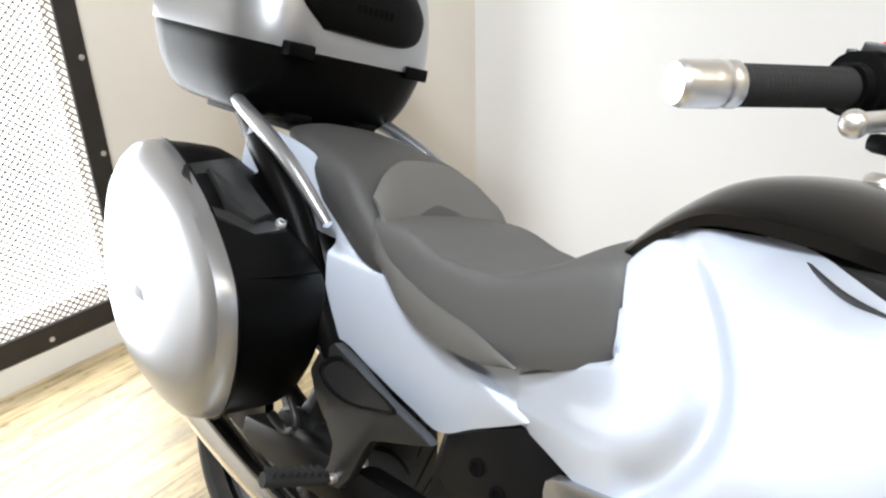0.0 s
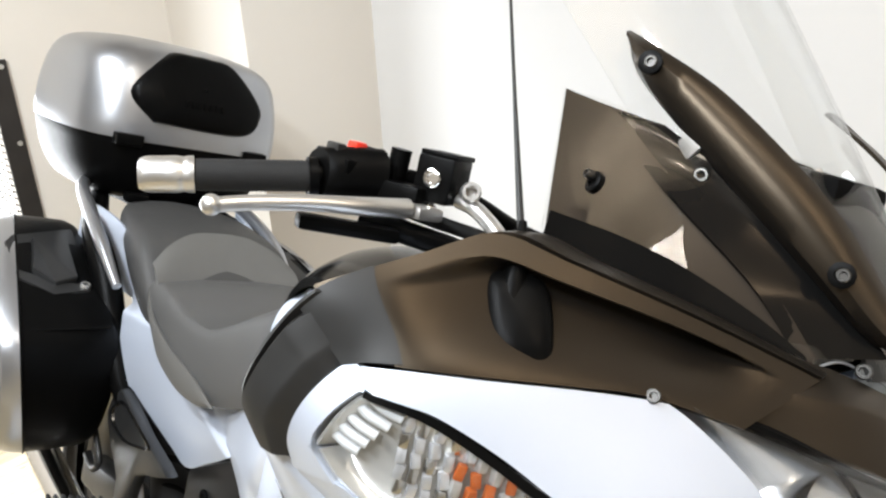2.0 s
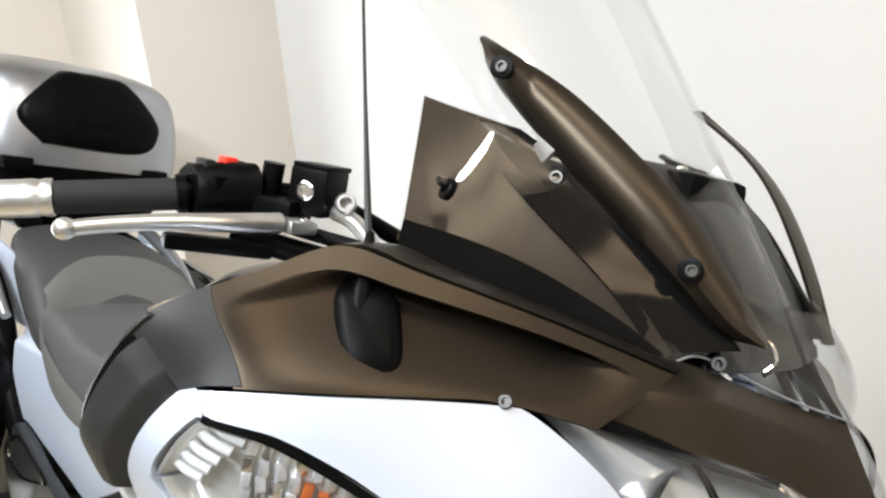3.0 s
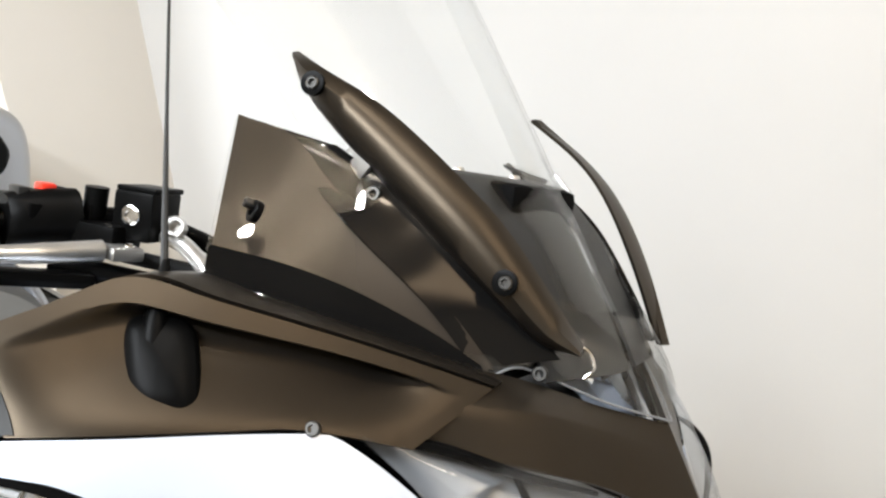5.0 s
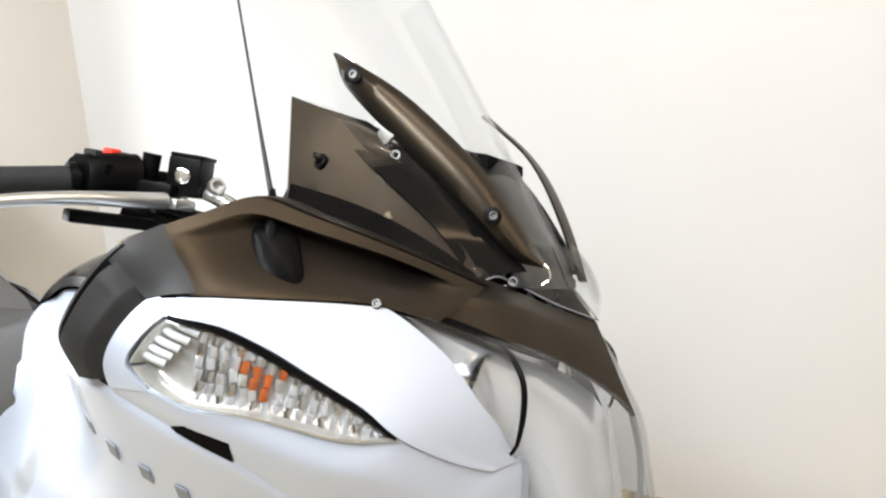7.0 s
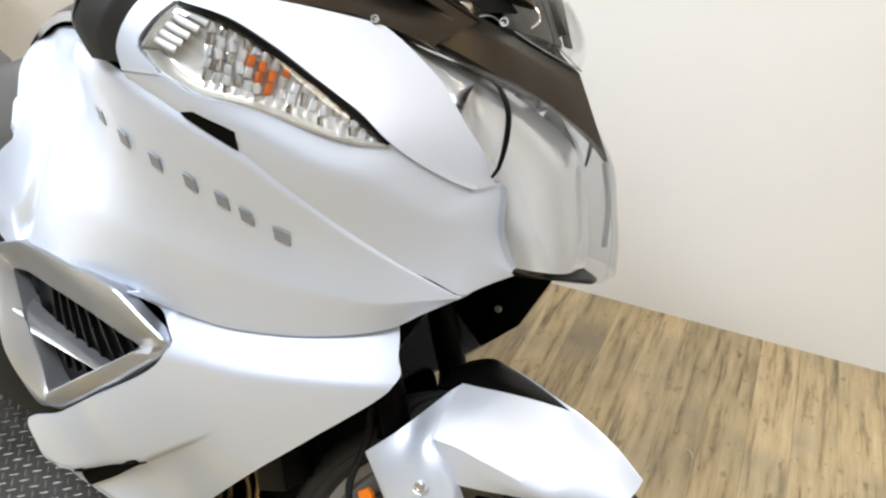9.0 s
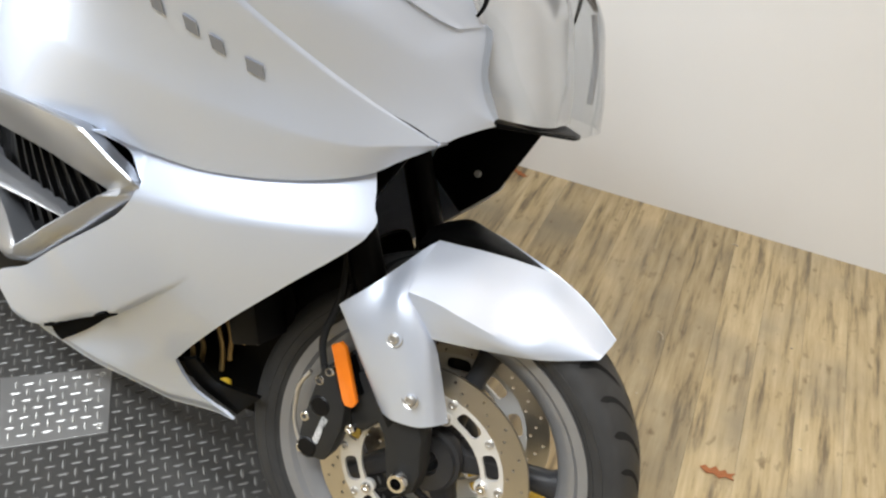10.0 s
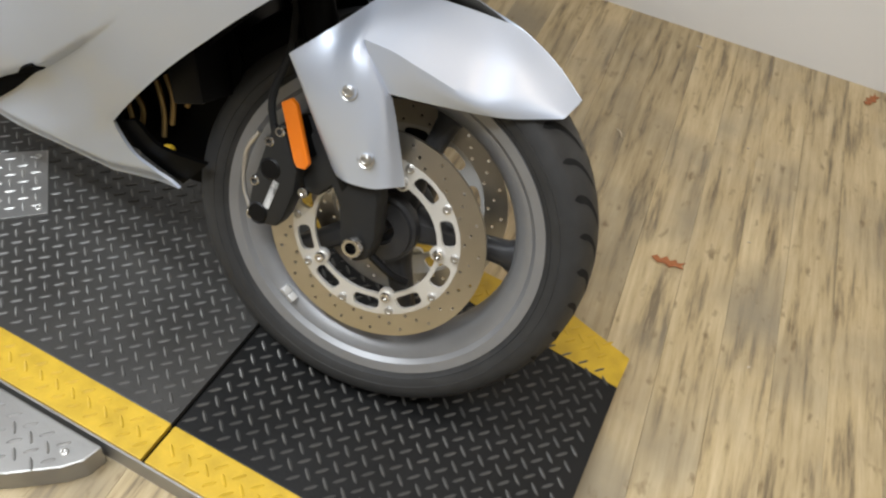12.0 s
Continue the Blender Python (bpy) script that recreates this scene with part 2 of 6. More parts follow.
def thing(name, base, label, category, group="", frame_m=None, kind=""):
    ob = new(name)
    m = frame_m if frame_m is not None else Matrix()
    ob.matrix_world = m @ Matrix.Translation(base)
    BASE[ob.name] = base
    return tagged(ob, label, category, group, kind)


def spline(pts, n, closed=False):
    """n points along a smooth curve through pts, evenly spread by chord."""
    p = [np.array(q, float) for q in pts]
    if len(p) == 2:
        return [p[0] + (p[1] - p[0]) * k / (n - 1) for k in range(n)]
    if closed:
        ext = [p[-1]] + p + [p[0], p[1]]
    else:
        ext = [2 * p[0] - p[1]] + p + [2 * p[-1] - p[-2]]
    fine = []
    for i in range(1, len(ext) - 2):
        a, b, c, d = ext[i - 1:i + 3]
        for k in range(16):
            t = k / 16
            fine.append(0.5 * (2 * b + (c - a) * t + (2 * a - 5 * b + 4 * c - d) * t * t + (3 * b - a - 3 * c + d) * t ** 3))
    if not closed:
        fine.append(p[-1])
    else:
        fine.append(fine[0])
    f = np.array(fine)
    s = np.r_[0, np.cumsum(np.linalg.norm(np.diff(f, axis=0), axis=1))]
    at = np.linspace(0, s[-1], n + 1)[:-1] if closed else np.linspace(0, s[-1], n)
    return [np.array([np.interp(a, s, f[:, k]) for k in range(f.shape[1])]) for a in at]


def sheet(bm, rows, close_u=False, close_v=False, cap=False):
    vs = [[bm.verts.new(tuple(float(c) for c in p)) for p in row] for row in rows]
    nr, nc = len(vs), len(vs[0])
    for i in range(nr if close_v else nr - 1):
        for j in range(nc if close_u else nc - 1):
            q = (vs[i][j], vs[i][(j + 1) % nc], vs[(i + 1) % nr][(j + 1) % nc], vs[(i + 1) % nr][j])
            try:
                bm.faces.new(q)
            except ValueError:
                pass
    if cap:
        bm.faces.new(vs[0])
        bm.faces.new(vs[-1][::-1])
    return vs


def thicken(bm, t):
    """Give an open sheet a second skin and closed edges."""
    bmesh.ops.remove_doubles(bm, verts=bm.verts, dist=1e-5)
    bmesh.ops.dissolve_degenerate(bm, dist=1e-6, edges=bm.edges[:])
    bmesh.ops.recalc_face_normals(bm, faces=bm.faces)
    bm.normal_update()
    old = bm.faces[:]
    twin = {v: bm.verts.new(v.co - v.normal * t) for v in bm.verts[:]}
    rims = [(e, e.link_faces[0]) for e in bm.edges[:] if len(e.link_faces) == 1]
    for f in old:
        bm.faces.new([twin[v] for v in reversed(f.verts)])
    for e, f in rims:
        a, b = e.verts
        bm.faces.new((b, a, twin[a], twin[b]))
    return bm


def loft(rows, nu=24, nv=16, closed=False, cap=False, thick=0.0):
    """A smooth surface through cross curves; thick gives it a second skin."""
    bm = bmesh.new()
    rings = [spline(r, nu, closed) for r in rows]
    cols = [spline([r[j] for r in rings], nv) for j in range(nu)]
    sheet(bm, [[cols[j][i] for j in range(nu)] for i in range(nv)], close_u=closed, cap=cap)
    if thick:
        thicken(bm, thick)
    return bm


def tube(pts, r, seg=12, n=24, cap=True, bm=None):
    bm = bm or bmesh.new()
    path = spline(pts, n)
    rad = r if isinstance(r, (list, tuple)) else [r, r]
    up = np.array([0.31, 0.17, 0.93])
    rows = []
    for i, p in enumerate(path):
        d = path[min(i + 1, n - 1)] - path[max(i - 1, 0)]
        d = d / (np.linalg.norm(d) + 1e-9)
        a = np.cross(d, up)
        a /= np.linalg.norm(a)
        b = np.cross(d, a)
        rr = np.interp(i / (n - 1), np.linspace(0, 1, len(rad)), rad)
        rows.append([p + rr * (math.cos(2 * math.pi * k / seg) * a + math.sin(2 * math.pi * k / seg) * b) for k in range(seg)])
    sheet(bm, rows, close_u=True, cap=cap)
    return bm


def rod(a, b, r, seg=14, bm=None):
    return tube([a, b], r, seg, 2, True, bm)


def lathe(profile, seg=64, y=True, close=False, bm=None):
    """Turn (radius, along) round the y axis."""
    bm = bm or bmesh.new()
    rows = []
    for k in range(seg):
        c, s = math.cos(2 * math.pi * k / seg), math.sin(2 * math.pi * k / seg)
        rows.append([(r * c, a, r * s) for r, a in profile])
    sheet(bm, rows, close_u=close, close_v=True)
    return bm


def slab(outline, axis, lo, hi, bevel=0.0, bm=None):
    """An outline in the two other axes, drawn out along axis from lo to hi."""
    bm = bm or bmesh.new()
    k = "xyz".index(axis)
    rings = []
    for v in (lo, hi):
        ring = []
        for a, b in outline:
            c = [a, b]
            c.insert(k, v)
            ring.append(bm.verts.new(c))
        rings.append(ring)
    n = len(outline)
    made = [bm.faces.new(rings[0]), bm.faces.new(rings[1][::-1])]
    for i in range(n):
        made.append(bm.faces.new((rings[0][i], rings[0][(i + 1) % n], rings[1][(i + 1) % n], rings[1][i])))
    bmesh.ops.recalc_face_normals(bm, faces=made)
    if bevel:
        edges = list({e for f in made for e in f.edges})
        bmesh.ops.bevel(bm, geom=edges, offset=bevel, segments=2, affect="EDGES", profile=0.6)
    return bm


def block(c, size, bevel=0.0, turn=None, bm=None):
    bm = bm or bmesh.new()
    m = Matrix.Translation(c) @ (turn if turn is not None else Matrix()) @ Matrix.Diagonal((*size, 1))
    got = bmesh.ops.create_cube(bm, size=1.0, matrix=m)
    if bevel:
        edges = list({e for v in got["verts"] for e in v.link_edges})
        bmesh.ops.bevel(bm, geom=edges, offset=bevel, segments=2, affect="EDGES", profile=0.6)
    return bm


def bolt(c, way, r, h, bm=None):
    """A socket screw head: a short drum with a sunk hexagon."""
    bm = bm or bmesh.new()
    w = np.array(way, float)
    w /= np.linalg.norm(w)
    a = np.cross(w, (0.3, 0.2, 0.9))
    a /= np.linalg.norm(a)
    b = np.cross(w, a)
    c = np.array(c, float)
    rows = []
    for rr, hh in ((r, -0.003), (r, h * 0.75), (r * 0.82, h), (r * 0.55, h), (r * 0.5, h * 0.2), (0.0001, h * 0.2)):
        rows.append([c + hh * w + rr * (math.cos(math.pi * k / 6) * a + math.sin(math.pi * k / 6) * b) for k in range(12)])
    sheet(bm, rows, close_u=True)
    return bm


# The skin of the fairing: half width over (x, z), a thin plate through these stations
HULL = np.array([(-.308, 1.091, -.475), (-.355, .999, -.489), (-.314, .967, -.471), (-.284, 1.048, -.460), (-.267, 1.150, -.363), (-.164, 1.066, -.281),
                 (-.105, .945, -.300), (-.259, 1.038, -.458), (-.193, .820, -.333), (-.429, .893, -.400), (.024, .964, 0), (.076, .812, 0),
                 (-.018, .798, -.135), (-.045, .782, -.185), (-.087, .652, -.225), (-.335, .644, -.33), (-.45, .40, -.225)])
HULL = np.vstack([HULL, [(-.365, .33, -.161), (-.288, .256, -.117), (-.639, .395, -.207), (-.092, 1.095, -.115), (-.80, .78, -.20),
                         (-.997, .60, -.13), (-1.383, .748, -.156), (-1.352, .616, -.16), (-.60, .80, -.30), (-.60, 1.0, -.26)]])


def plate_weights():
    p = HULL[:, :2]
    d = np.linalg.norm(p[:, None] - p[None], axis=2)
    k = np.where(d > 0, d * d * np.log(d + 1e-12), 0) + 1e-4 * np.eye(len(p))
    q = np.c_[np.ones(len(p)), p]
    return np.linalg.solve(np.block([[k, q], [q.T, np.zeros((3, 3))]]), np.r_[HULL[:, 2], 0, 0, 0])


WEIGHTS = plate_weights()


def skin(x, z):
    d = np.hypot(x - HULL[:, 0], z - HULL[:, 1])
    return float(np.where(d > 0, d * d * np.log(d + 1e-12), 0) @ WEIGHTS[:-3] + WEIGHTS[-3] + WEIGHTS[-2] * x + WEIGHTS[-1] * z)


def panel(top, bottom, off=0.0, thick=0.004, nu=40, nv=16, side=-1, crown=0.0, dent=None):
    """A body panel between two edges given in (x, z), laid on the skin; off moves it outwards."""
    a, b = spline(top, nu), spline(bottom, nu)
    rows = []
    for i in range(nv):
        t = i / (nv - 1)
        row = []
        for j, (p, q) in enumerate(zip(a, b)):
            x, z = p + (q - p) * t
            y = skin(x, z) - (off(j / (nu - 1), t) if callable(off) else off) - crown * 4 * t * (1 - t)
            if dent:
                y += dent(x, z)
            row.append((x, -side * y, z))
        rows.append(row)
    bm = bmesh.new()
    sheet(bm, rows)
    return thicken(bm, thick)


def mirrored(pts, side):
    return [(p[0], -side * p[1], p[2]) for p in pts]


# The room
def flat(name, corners, thick, mat, label, category="wall", kind="structure"):
    """A wall or floor slab from its seen face's corners, thickened away from the room."""
    bm = bmesh.new()
    f = bm.faces.new([bm.verts.new(c) for c in corners])
    f.normal_update()
    back = bmesh.ops.extrude_face_region(bm, geom=[f])
    bmesh.ops.translate(bm, verts=[v for v in back["geom"] if isinstance(v, bmesh.types.BMVert)], vec=-f.normal * thick)
    ob = new(name, mesh_of(name, bm, mat, False))
    return tagged(ob, label, category, kind=kind)


CX, CY = -2.17, 1.174            # inner corner of pillar and side wall
SLOPE = 0.0969                   # the side wall's turn against the bike


def side_y(x):
    return 1.3942 + SLOPE * x


H = 2.7
flat("wall_side", [(-3.2, side_y(-3.2), 0), (-3.2, side_y(-3.2), H), (2.05, side_y(2.05), H), (2.05, side_y(2.05), 0)], 0.1, WALLW, "smooth white painted wall behind the motorcycle")
# out of view: distance and tone set for the bounce on silver and black
flat("wall_front", [(1.95, side_y(1.95), 0), (1.95, side_y(1.95), H), (2.26, -1.67, H), (2.26, -1.67, 0)], 0.1, WALLF, "unseen grey-beige wall ahead of the motorcycle, added for bounce and reflections")
# behind the camera: kept dark so that the bike's side mirrors less light
flat("wall_near", [(2.3, -1.665, 0), (2.3, -1.665, H), (-3.4, -2.3, H), (-3.4, -2.3, 0)], 0.1, WALLT, "unseen tan wall closing the room, darkened to shape the reflections")
# never in view: its tan tone dims and warms what the panels mirror
flat("ceiling", [(-3.4, -2.4, H), (2.4, -2.4, H), (2.4, 1.8, H), (-3.4, 1.8, H)], 0.1, CEIL, "unseen ceiling, toned down to tan for the reflections", "ceiling")

# back wall with a low meshed opening: four pieces round it
WX = -2.675
Y0, Y1, Z0, Z1 = -0.86, 0.115, 0.15, 1.10


def back_x(y):
    return WX - 0.06 * (y + 0.3)


bm = bmesh.new()
for ya, yb, za, zb in ((-2.4, Y0, 0, H), (Y1, 1.4, 0, H), (Y0, Y1, 0, Z0), (Y0, Y1, Z1, H)):
    slab([(back_x(ya) - 0.12, ya), (back_x(ya), ya), (back_x(yb), yb), (back_x(yb) - 0.12, yb)], "z", za, zb, bm=bm)
tagged(new("wall_back", mesh_of("wall_back", bm, WALLB, False)), "cream painted wall with a meshed opening", "wall", kind="structure")
bm = slab([(CX, 0.715), (CX, side_y(CX) + 0.004), (-2.8, side_y(-2.8)), (-2.8, 0.715)], "z", 0, H)
tagged(new("wall_pillar", mesh_of("wall_pillar", bm, WALLB, False)), "cream painted boxed-in corner of the wall", "wall", kind="structure")

win = thing("window_1", (WX, -0.37, 0.62), "low opening with a black steel frame and expanded metal mesh", "window", kind="structure")


def bar_between(ya, yb, za, zb, proud=0.018):
    return slab([(back_x(ya) + 0.001, ya), (back_x(ya) + proud, ya), (back_x(yb) + proud, yb), (back_x(yb) + 0.001, yb)], "z", za, zb, bevel=0.002)


part("window_frame", bar_between(Y1 - 0.012, Y1 + 0.05, Z0 - 0.06, Z1 + 0.06), FRAMEM, win, "scuffed black steel frame bar", False)
part("window_frame", bar_between(Y0 - 0.05, Y0 + 0.012, Z0 - 0.06, Z1 + 0.06), FRAMEM, win, "", False)
part("window_frame", bar_between(Y0 + 0.013, Y1 - 0.013, Z1 - 0.012, Z1 + 0.06), FRAMEM, win, "", False)
part("window_frame", bar_between(Y0 + 0.013, Y1 - 0.013, Z0 - 0.06, Z0 + 0.012), FRAMEM, win, "", False)
for ya, za in ((Y1 + 0.032, 1.14), (Y1 + 0.032, 0.90), (Y1 + 0.032, 0.62), (Y1 + 0.032, 0.36), (Y1 + 0.032, 0.118), (-0.10, 1.14), (-0.40, 1.14), (-0.13, 0.118), (-0.42, 0.118)):
    part("frame_screw", bolt((back_x(ya) + 0.018, ya, za), (1, 0, 0), 0.008, 0.004), ALU, win, "bright round screw head")
# expanded metal: rows of joined diamonds
verts, faces = [], []
dy, dz, wv = 0.024, 0.011, 0.0021


def strand(p, q):
    i = len(verts)
    n = np.cross(np.array(q) - np.array(p), (1, 0, 0))
    n = n / (np.linalg.norm(n) + 1e-9) * wv
    for c in (np.array(p) - n, np.array(p) + n, np.array(q) + n, np.array(q) - n):
        verts.append(tuple(c))
    faces.append((i, i + 1, i + 2, i + 3))


for r in range(int((Z1 - Z0) / dz)):
    za = Z0 + r * dz
    for c in range(int((Y1 - Y0) / dy)):
        ya = Y0 + c * dy + (r % 2) * dy / 2
        if ya + dy > Y1:
            continue
        xm = back_x(ya) - 0.02
        strand((xm, ya, za), (xm, ya + dy / 2, za + dz))
        strand((xm, ya + dy, za), (xm, ya + dy / 2, za + dz))
me = bpy.data.meshes.new("wire_mesh")
me.from_pydata(verts, [], faces)
me.materials.append(MESHM)
ob = new("wire_mesh", me)
ob.parent = win
ob.location = -Vector(BASE[win.name])
ob["kind"], ob["label"] = "stuff", "fine expanded metal mesh"
bm = bmesh.new()
bm.faces.new([bm.verts.new(c) for c in ((WX - 0.2, Y0 - 0.3, -0.2), (WX - 0.2, Y1 + 0.3, -0.2), (WX - 0.2, Y1 + 0.3, 1.5), (WX - 0.2, Y0 - 0.3, 1.5))])
tagged(new("backdrop", mesh_of("backdrop", bm, BRIGHT, False)), "bright overcast daylight outside the opening", "backdrop", kind="structure")
bm = slab([(back_x(-2.3) + 0.001, -2.3), (back_x(-2.3) + 0.012, -2.3), (back_x(0.7) + 0.012, 0.7), (back_x(0.7) + 0.001, 0.7)], "z", 0.0, 0.085, bevel=0.002)
tagged(new("baseboard", mesh_of("baseboard", bm, TRIMW, False)), "white painted skirting board below the opening", "baseboard", kind="structure")


def ceiling_light(x, y):
    t = thing("ceiling_light", (x, y, 2.66), "white ceiling fixture with two lit tubes", "ceiling light", "ceiling lights")
    part("housing", block((x, y, 2.685), (1.25, 0.32, 0.03), 0.006), CEIL, t)
    for k in (-0.08, 0.08):
        part("tube", rod((x - 0.58, y + k, 2.655), (x + 0.58, y + k, 2.655), 0.013), TUBE, t, "lit white fluorescent tube")


def globe_fixture(xs, y):
    mid = sum(xs) / 2
    t = thing("track_light", (mid, y, 2.66), "white ceiling rail with two round bulbs", "ceiling light")
    part("rail", block((mid, y, 2.685), (0.62, 0.05, 0.03), 0.006), CEIL, t)
    for x in xs:
        part("socket", rod((x, y, 2.672), (x, y, 2.585), 0.022), TRIMW, t)


globe_fixture((-0.08, 0.32), 0.02)
ceiling_light(-1.1, -0.75)
ceiling_light(0.1, -1.25)
ceiling_light(1.35, 0.30)

# The floor: a dark bed with planks that run across the bike
floor = new("floor", mesh_of("floor", slab([(-3.1, -2.35), (2.35, -2.35), (2.35, 1.8), (-3.1, 1.8)], "z", -0.08, -0.004), GAP, False))
tagged(floor, "weathered light brown wooden plank floor", "floor", kind="structure")
rng = random.Random(4)
plank_mesh = {}


def plank(x, y, w, length):
    key = round(length, 2)
    if key not in plank_mesh:
        plank_mesh[key] = mesh_of("plank", block((0, 0, -0.01), (w - 0.0008, length - 0.0008, 0.02), 0.0007), WOOD, False)
    ob = new("plank", plank_mesh[key])
    ob.parent = floor
    ob.matrix_basis = pose(x, y, 0, 0, 0, TWIST)
    return ob


TWIST = 5.1
PW = 0.104
for c in range(-36, 26):
    y = -2.3
    xc = c * PW + 0.02
    while y < 1.6:
        ln = 4.0
        ym = y + ln / 2
        xa = xc - 0.0892 * ym
        if -2.95 < xa < 2.1 and ym - ln / 2 < side_y(xa) + 0.2:
            plank(xa, ym, PW, ln)
        y += ln


def leaf(x, y, size, turn):
    bm = bmesh.new()
    out = [(-1, 0.05), (-0.7, 0.3), (-0.45, 0.12), (-0.1, 0.42), (0.1, 0.15), (0.45, 0.33), (0.55, 0.1), (1, 0.22), (0.75, -0.05), (0.9, -0.3), (0.4, -0.16), (0.1, -0.38), (-0.2, -0.14), (-0.6, -0.25)]
    slab([(a * size, b * size) for a, b in out], "z", 0.001, 0.0025, bm=bm)
    for v in bm.verts:
        v.co.z += 0.25 * size * (abs(v.co.x) / size) ** 2 * 0.3 + 0.1 * abs(v.co.y)
    ob = new("dry_leaf", mesh_of("dry_leaf", bm, LEAF, False))
    ob.matrix_world = pose(x, y, 0.0005, 0, 0, turn)
    return tagged(ob, "small reddish-brown dry leaf on the plank floor", "leaf", "dry leaves")


leaf(0.41, 0.50, 0.036, 12)
leaf(-0.40, 1.31, 0.03, -20)
leaf(0.735, 1.40, 0.035, 70)


def crumb(x, y, ln, turn):
    bm = tube([(-ln / 2, 0, 0.002), (0, ln * 0.12, 0.003), (ln / 2, -ln * 0.1, 0.002)], [0.0012, 0.0022, 0.001], 6, 7)
    ob = new("wood_chip", mesh_of("wood_chip", bm, CRUMB))
    ob.matrix_world = pose(x, y, 0, 0, 0, turn)
    return tagged(ob, "pale wood chip lying on the plank floor", "debris", "floor debris")


for x, y, ln, a in ((0.19, 0.84, 0.03, -40), (0.265, 1.335, 0.02, 0), (0.55, 0.66, 0.008, 20), (0.62, 0.33, 0.007, 60), (0.48, 0.98, 0.006, 10), (0.2, 0.62, 0.006, 80), (-2.1, -0.75, 0.012, 30)):
    crumb(x, y, ln, a)

# The lift's deck: tread plate with yellow edges
TOPZ = 0.05
lift = thing("lift_platform", (-0.9, -0.09, 0), "low black tread-plate lift deck with yellow painted edges", "lift platform")
XE, XJ, XR = 0.41, -0.172, -1.80
part("deck_plate", slab([(XJ + 0.0035, -0.322), (XE + 0.006, -0.322), (XE, 0.114), (0.115, 0.143), (XJ + 0.0035, 0.143)], "z", 0.006, TOPZ, 0.0015), PLATEF, lift, "front deck plate of clean black tread steel", False)
part("deck_plate", slab([(XR, -0.322), (XJ - 0.0035, -0.322), (XJ - 0.0035, 0.143), (XR, 0.143)], "z", 0.006, TOPZ, 0.0015), PLATE, lift, "", False)
part("yellow_edge", slab([(XJ + 0.0035, -0.391), (XE + 0.008, -0.391), (XE + 0.006, -0.3222), (XJ + 0.0035, -0.3222)], "z", 0.004, TOPZ + 0.0005, 0.0015), YELLOW, lift, "worn yellow painted edge strip", False)
part("yellow_edge", slab([(-1.35, -0.391), (XJ - 0.0035, -0.391), (XJ - 0.0035, -0.3222), (-1.35, -0.3222)], "z", 0.004, TOPZ + 0.0005, 0.0015), YELLOW, lift, "", False)
part("yellow_edge", slab([(XJ + 0.0035, 0.1432), (0.115, 0.1432), (XE, 0.1142), (XE + 0.001, 0.184), (0.29, 0.22), (XJ + 0.0035, 0.224)], "z", 0.004, TOPZ + 0.0005, 0.0015), YELLOW, lift, "", False)
part("yellow_edge", slab([(XR, 0.1432), (XJ - 0.0035, 0.1432), (XJ - 0.0035, 0.224), (XR, 0.224)], "z", 0.004, TOPZ + 0.0005, 0.0015), YELLOW, lift, "", False)
part("edge_skirt", slab([(-1.35, -0.395), (XE + 0.004, -0.395), (XE + 0.004, -0.3915), (-1.35, -0.3915)], "z", 0.0, TOPZ - 0.004), ALUPLATE, lift, "bare metal side skirt", False)

# matt black strip that darkens the open gap between the plates
part("hinge_gap", slab([(XJ - 0.0034, -0.393), (XJ + 0.0034, -0.393), (XJ + 0.0034, 0.224), (XJ - 0.0034, 0.224)], "z", 0.002, TOPZ - 0.009), MATTE, lift, "black strip for the shade in the gap between the deck plates", False)


def lugs(name, inside, x0, x1, y0, y1, z, mat, parent, pitch=0.031):
    """Raised lens-shaped tread lugs, the second set crosswise between the first, as one joined mesh."""
    vs, fs = [], []
    for shift, turn, ln in ((0.0, -42, 0.0122), (0.5, 48, 0.0118)):
        ca, sa = math.cos(radians(turn)), math.sin(radians(turn))
        for c in range(int((x1 - x0) / pitch) + 1):
            for r in range(int((y1 - y0) / pitch) + 2):
                x, y = x0 + (c + shift) * pitch, y0 + (r - 0.25 + shift) * pitch
                if x > x1 or y > y1 or y < y0 or not inside(x, y):
                    continue
                i = len(vs)
                for u, v, h in ((-1, 0, 0), (-0.5, -0.0027, 0), (0.5, -0.0027, 0), (1, 0, 0), (0.5, 0.0027, 0), (-0.5, 0.0027, 0), (-0.7, 0, 0.0020), (0.7, 0, 0.0020)):
                    vs.append((x + u * ln * ca - v * sa, y + u * ln * sa + v * ca, z + h))
                fs.extend([tuple(i + k for k in f) for f in ((0, 1, 6), (1, 2, 7, 6), (2, 3, 7), (3, 4, 7), (4, 5, 6, 7), (5, 0, 6))])
    m2 = bpy.data.meshes.new(name)
    m2.from_pydata(vs, [], fs)
    m2.materials.append(mat)
    o2 = new(name, m2)
    o2.parent = parent
    o2.location = -Vector(BASE[parent.name])
    o2["kind"] = "stuff"
    return o2


lugs("tread_lug", lambda x, y: x < XJ - 0.014, -1.785, XJ, -0.31, 0.135, TOPZ, LUG, lift)
lugs("tread_lug", lambda x, y: x > XJ + 0.014, XJ, 0.39, -0.31, 0.135, TOPZ, LUGF, lift)
lugs("tread_lug", lambda x, y: abs(x - XJ) > 0.014, -1.2, 0.39, -0.38, -0.33, TOPZ + 0.0005, YELLOW, lift)
lugs("tread_lug", lambda x, y: abs(x - XJ) > 0.014, -1.2, 0.38, 0.155, 0.205, TOPZ + 0.0005, YELLOW, lift)

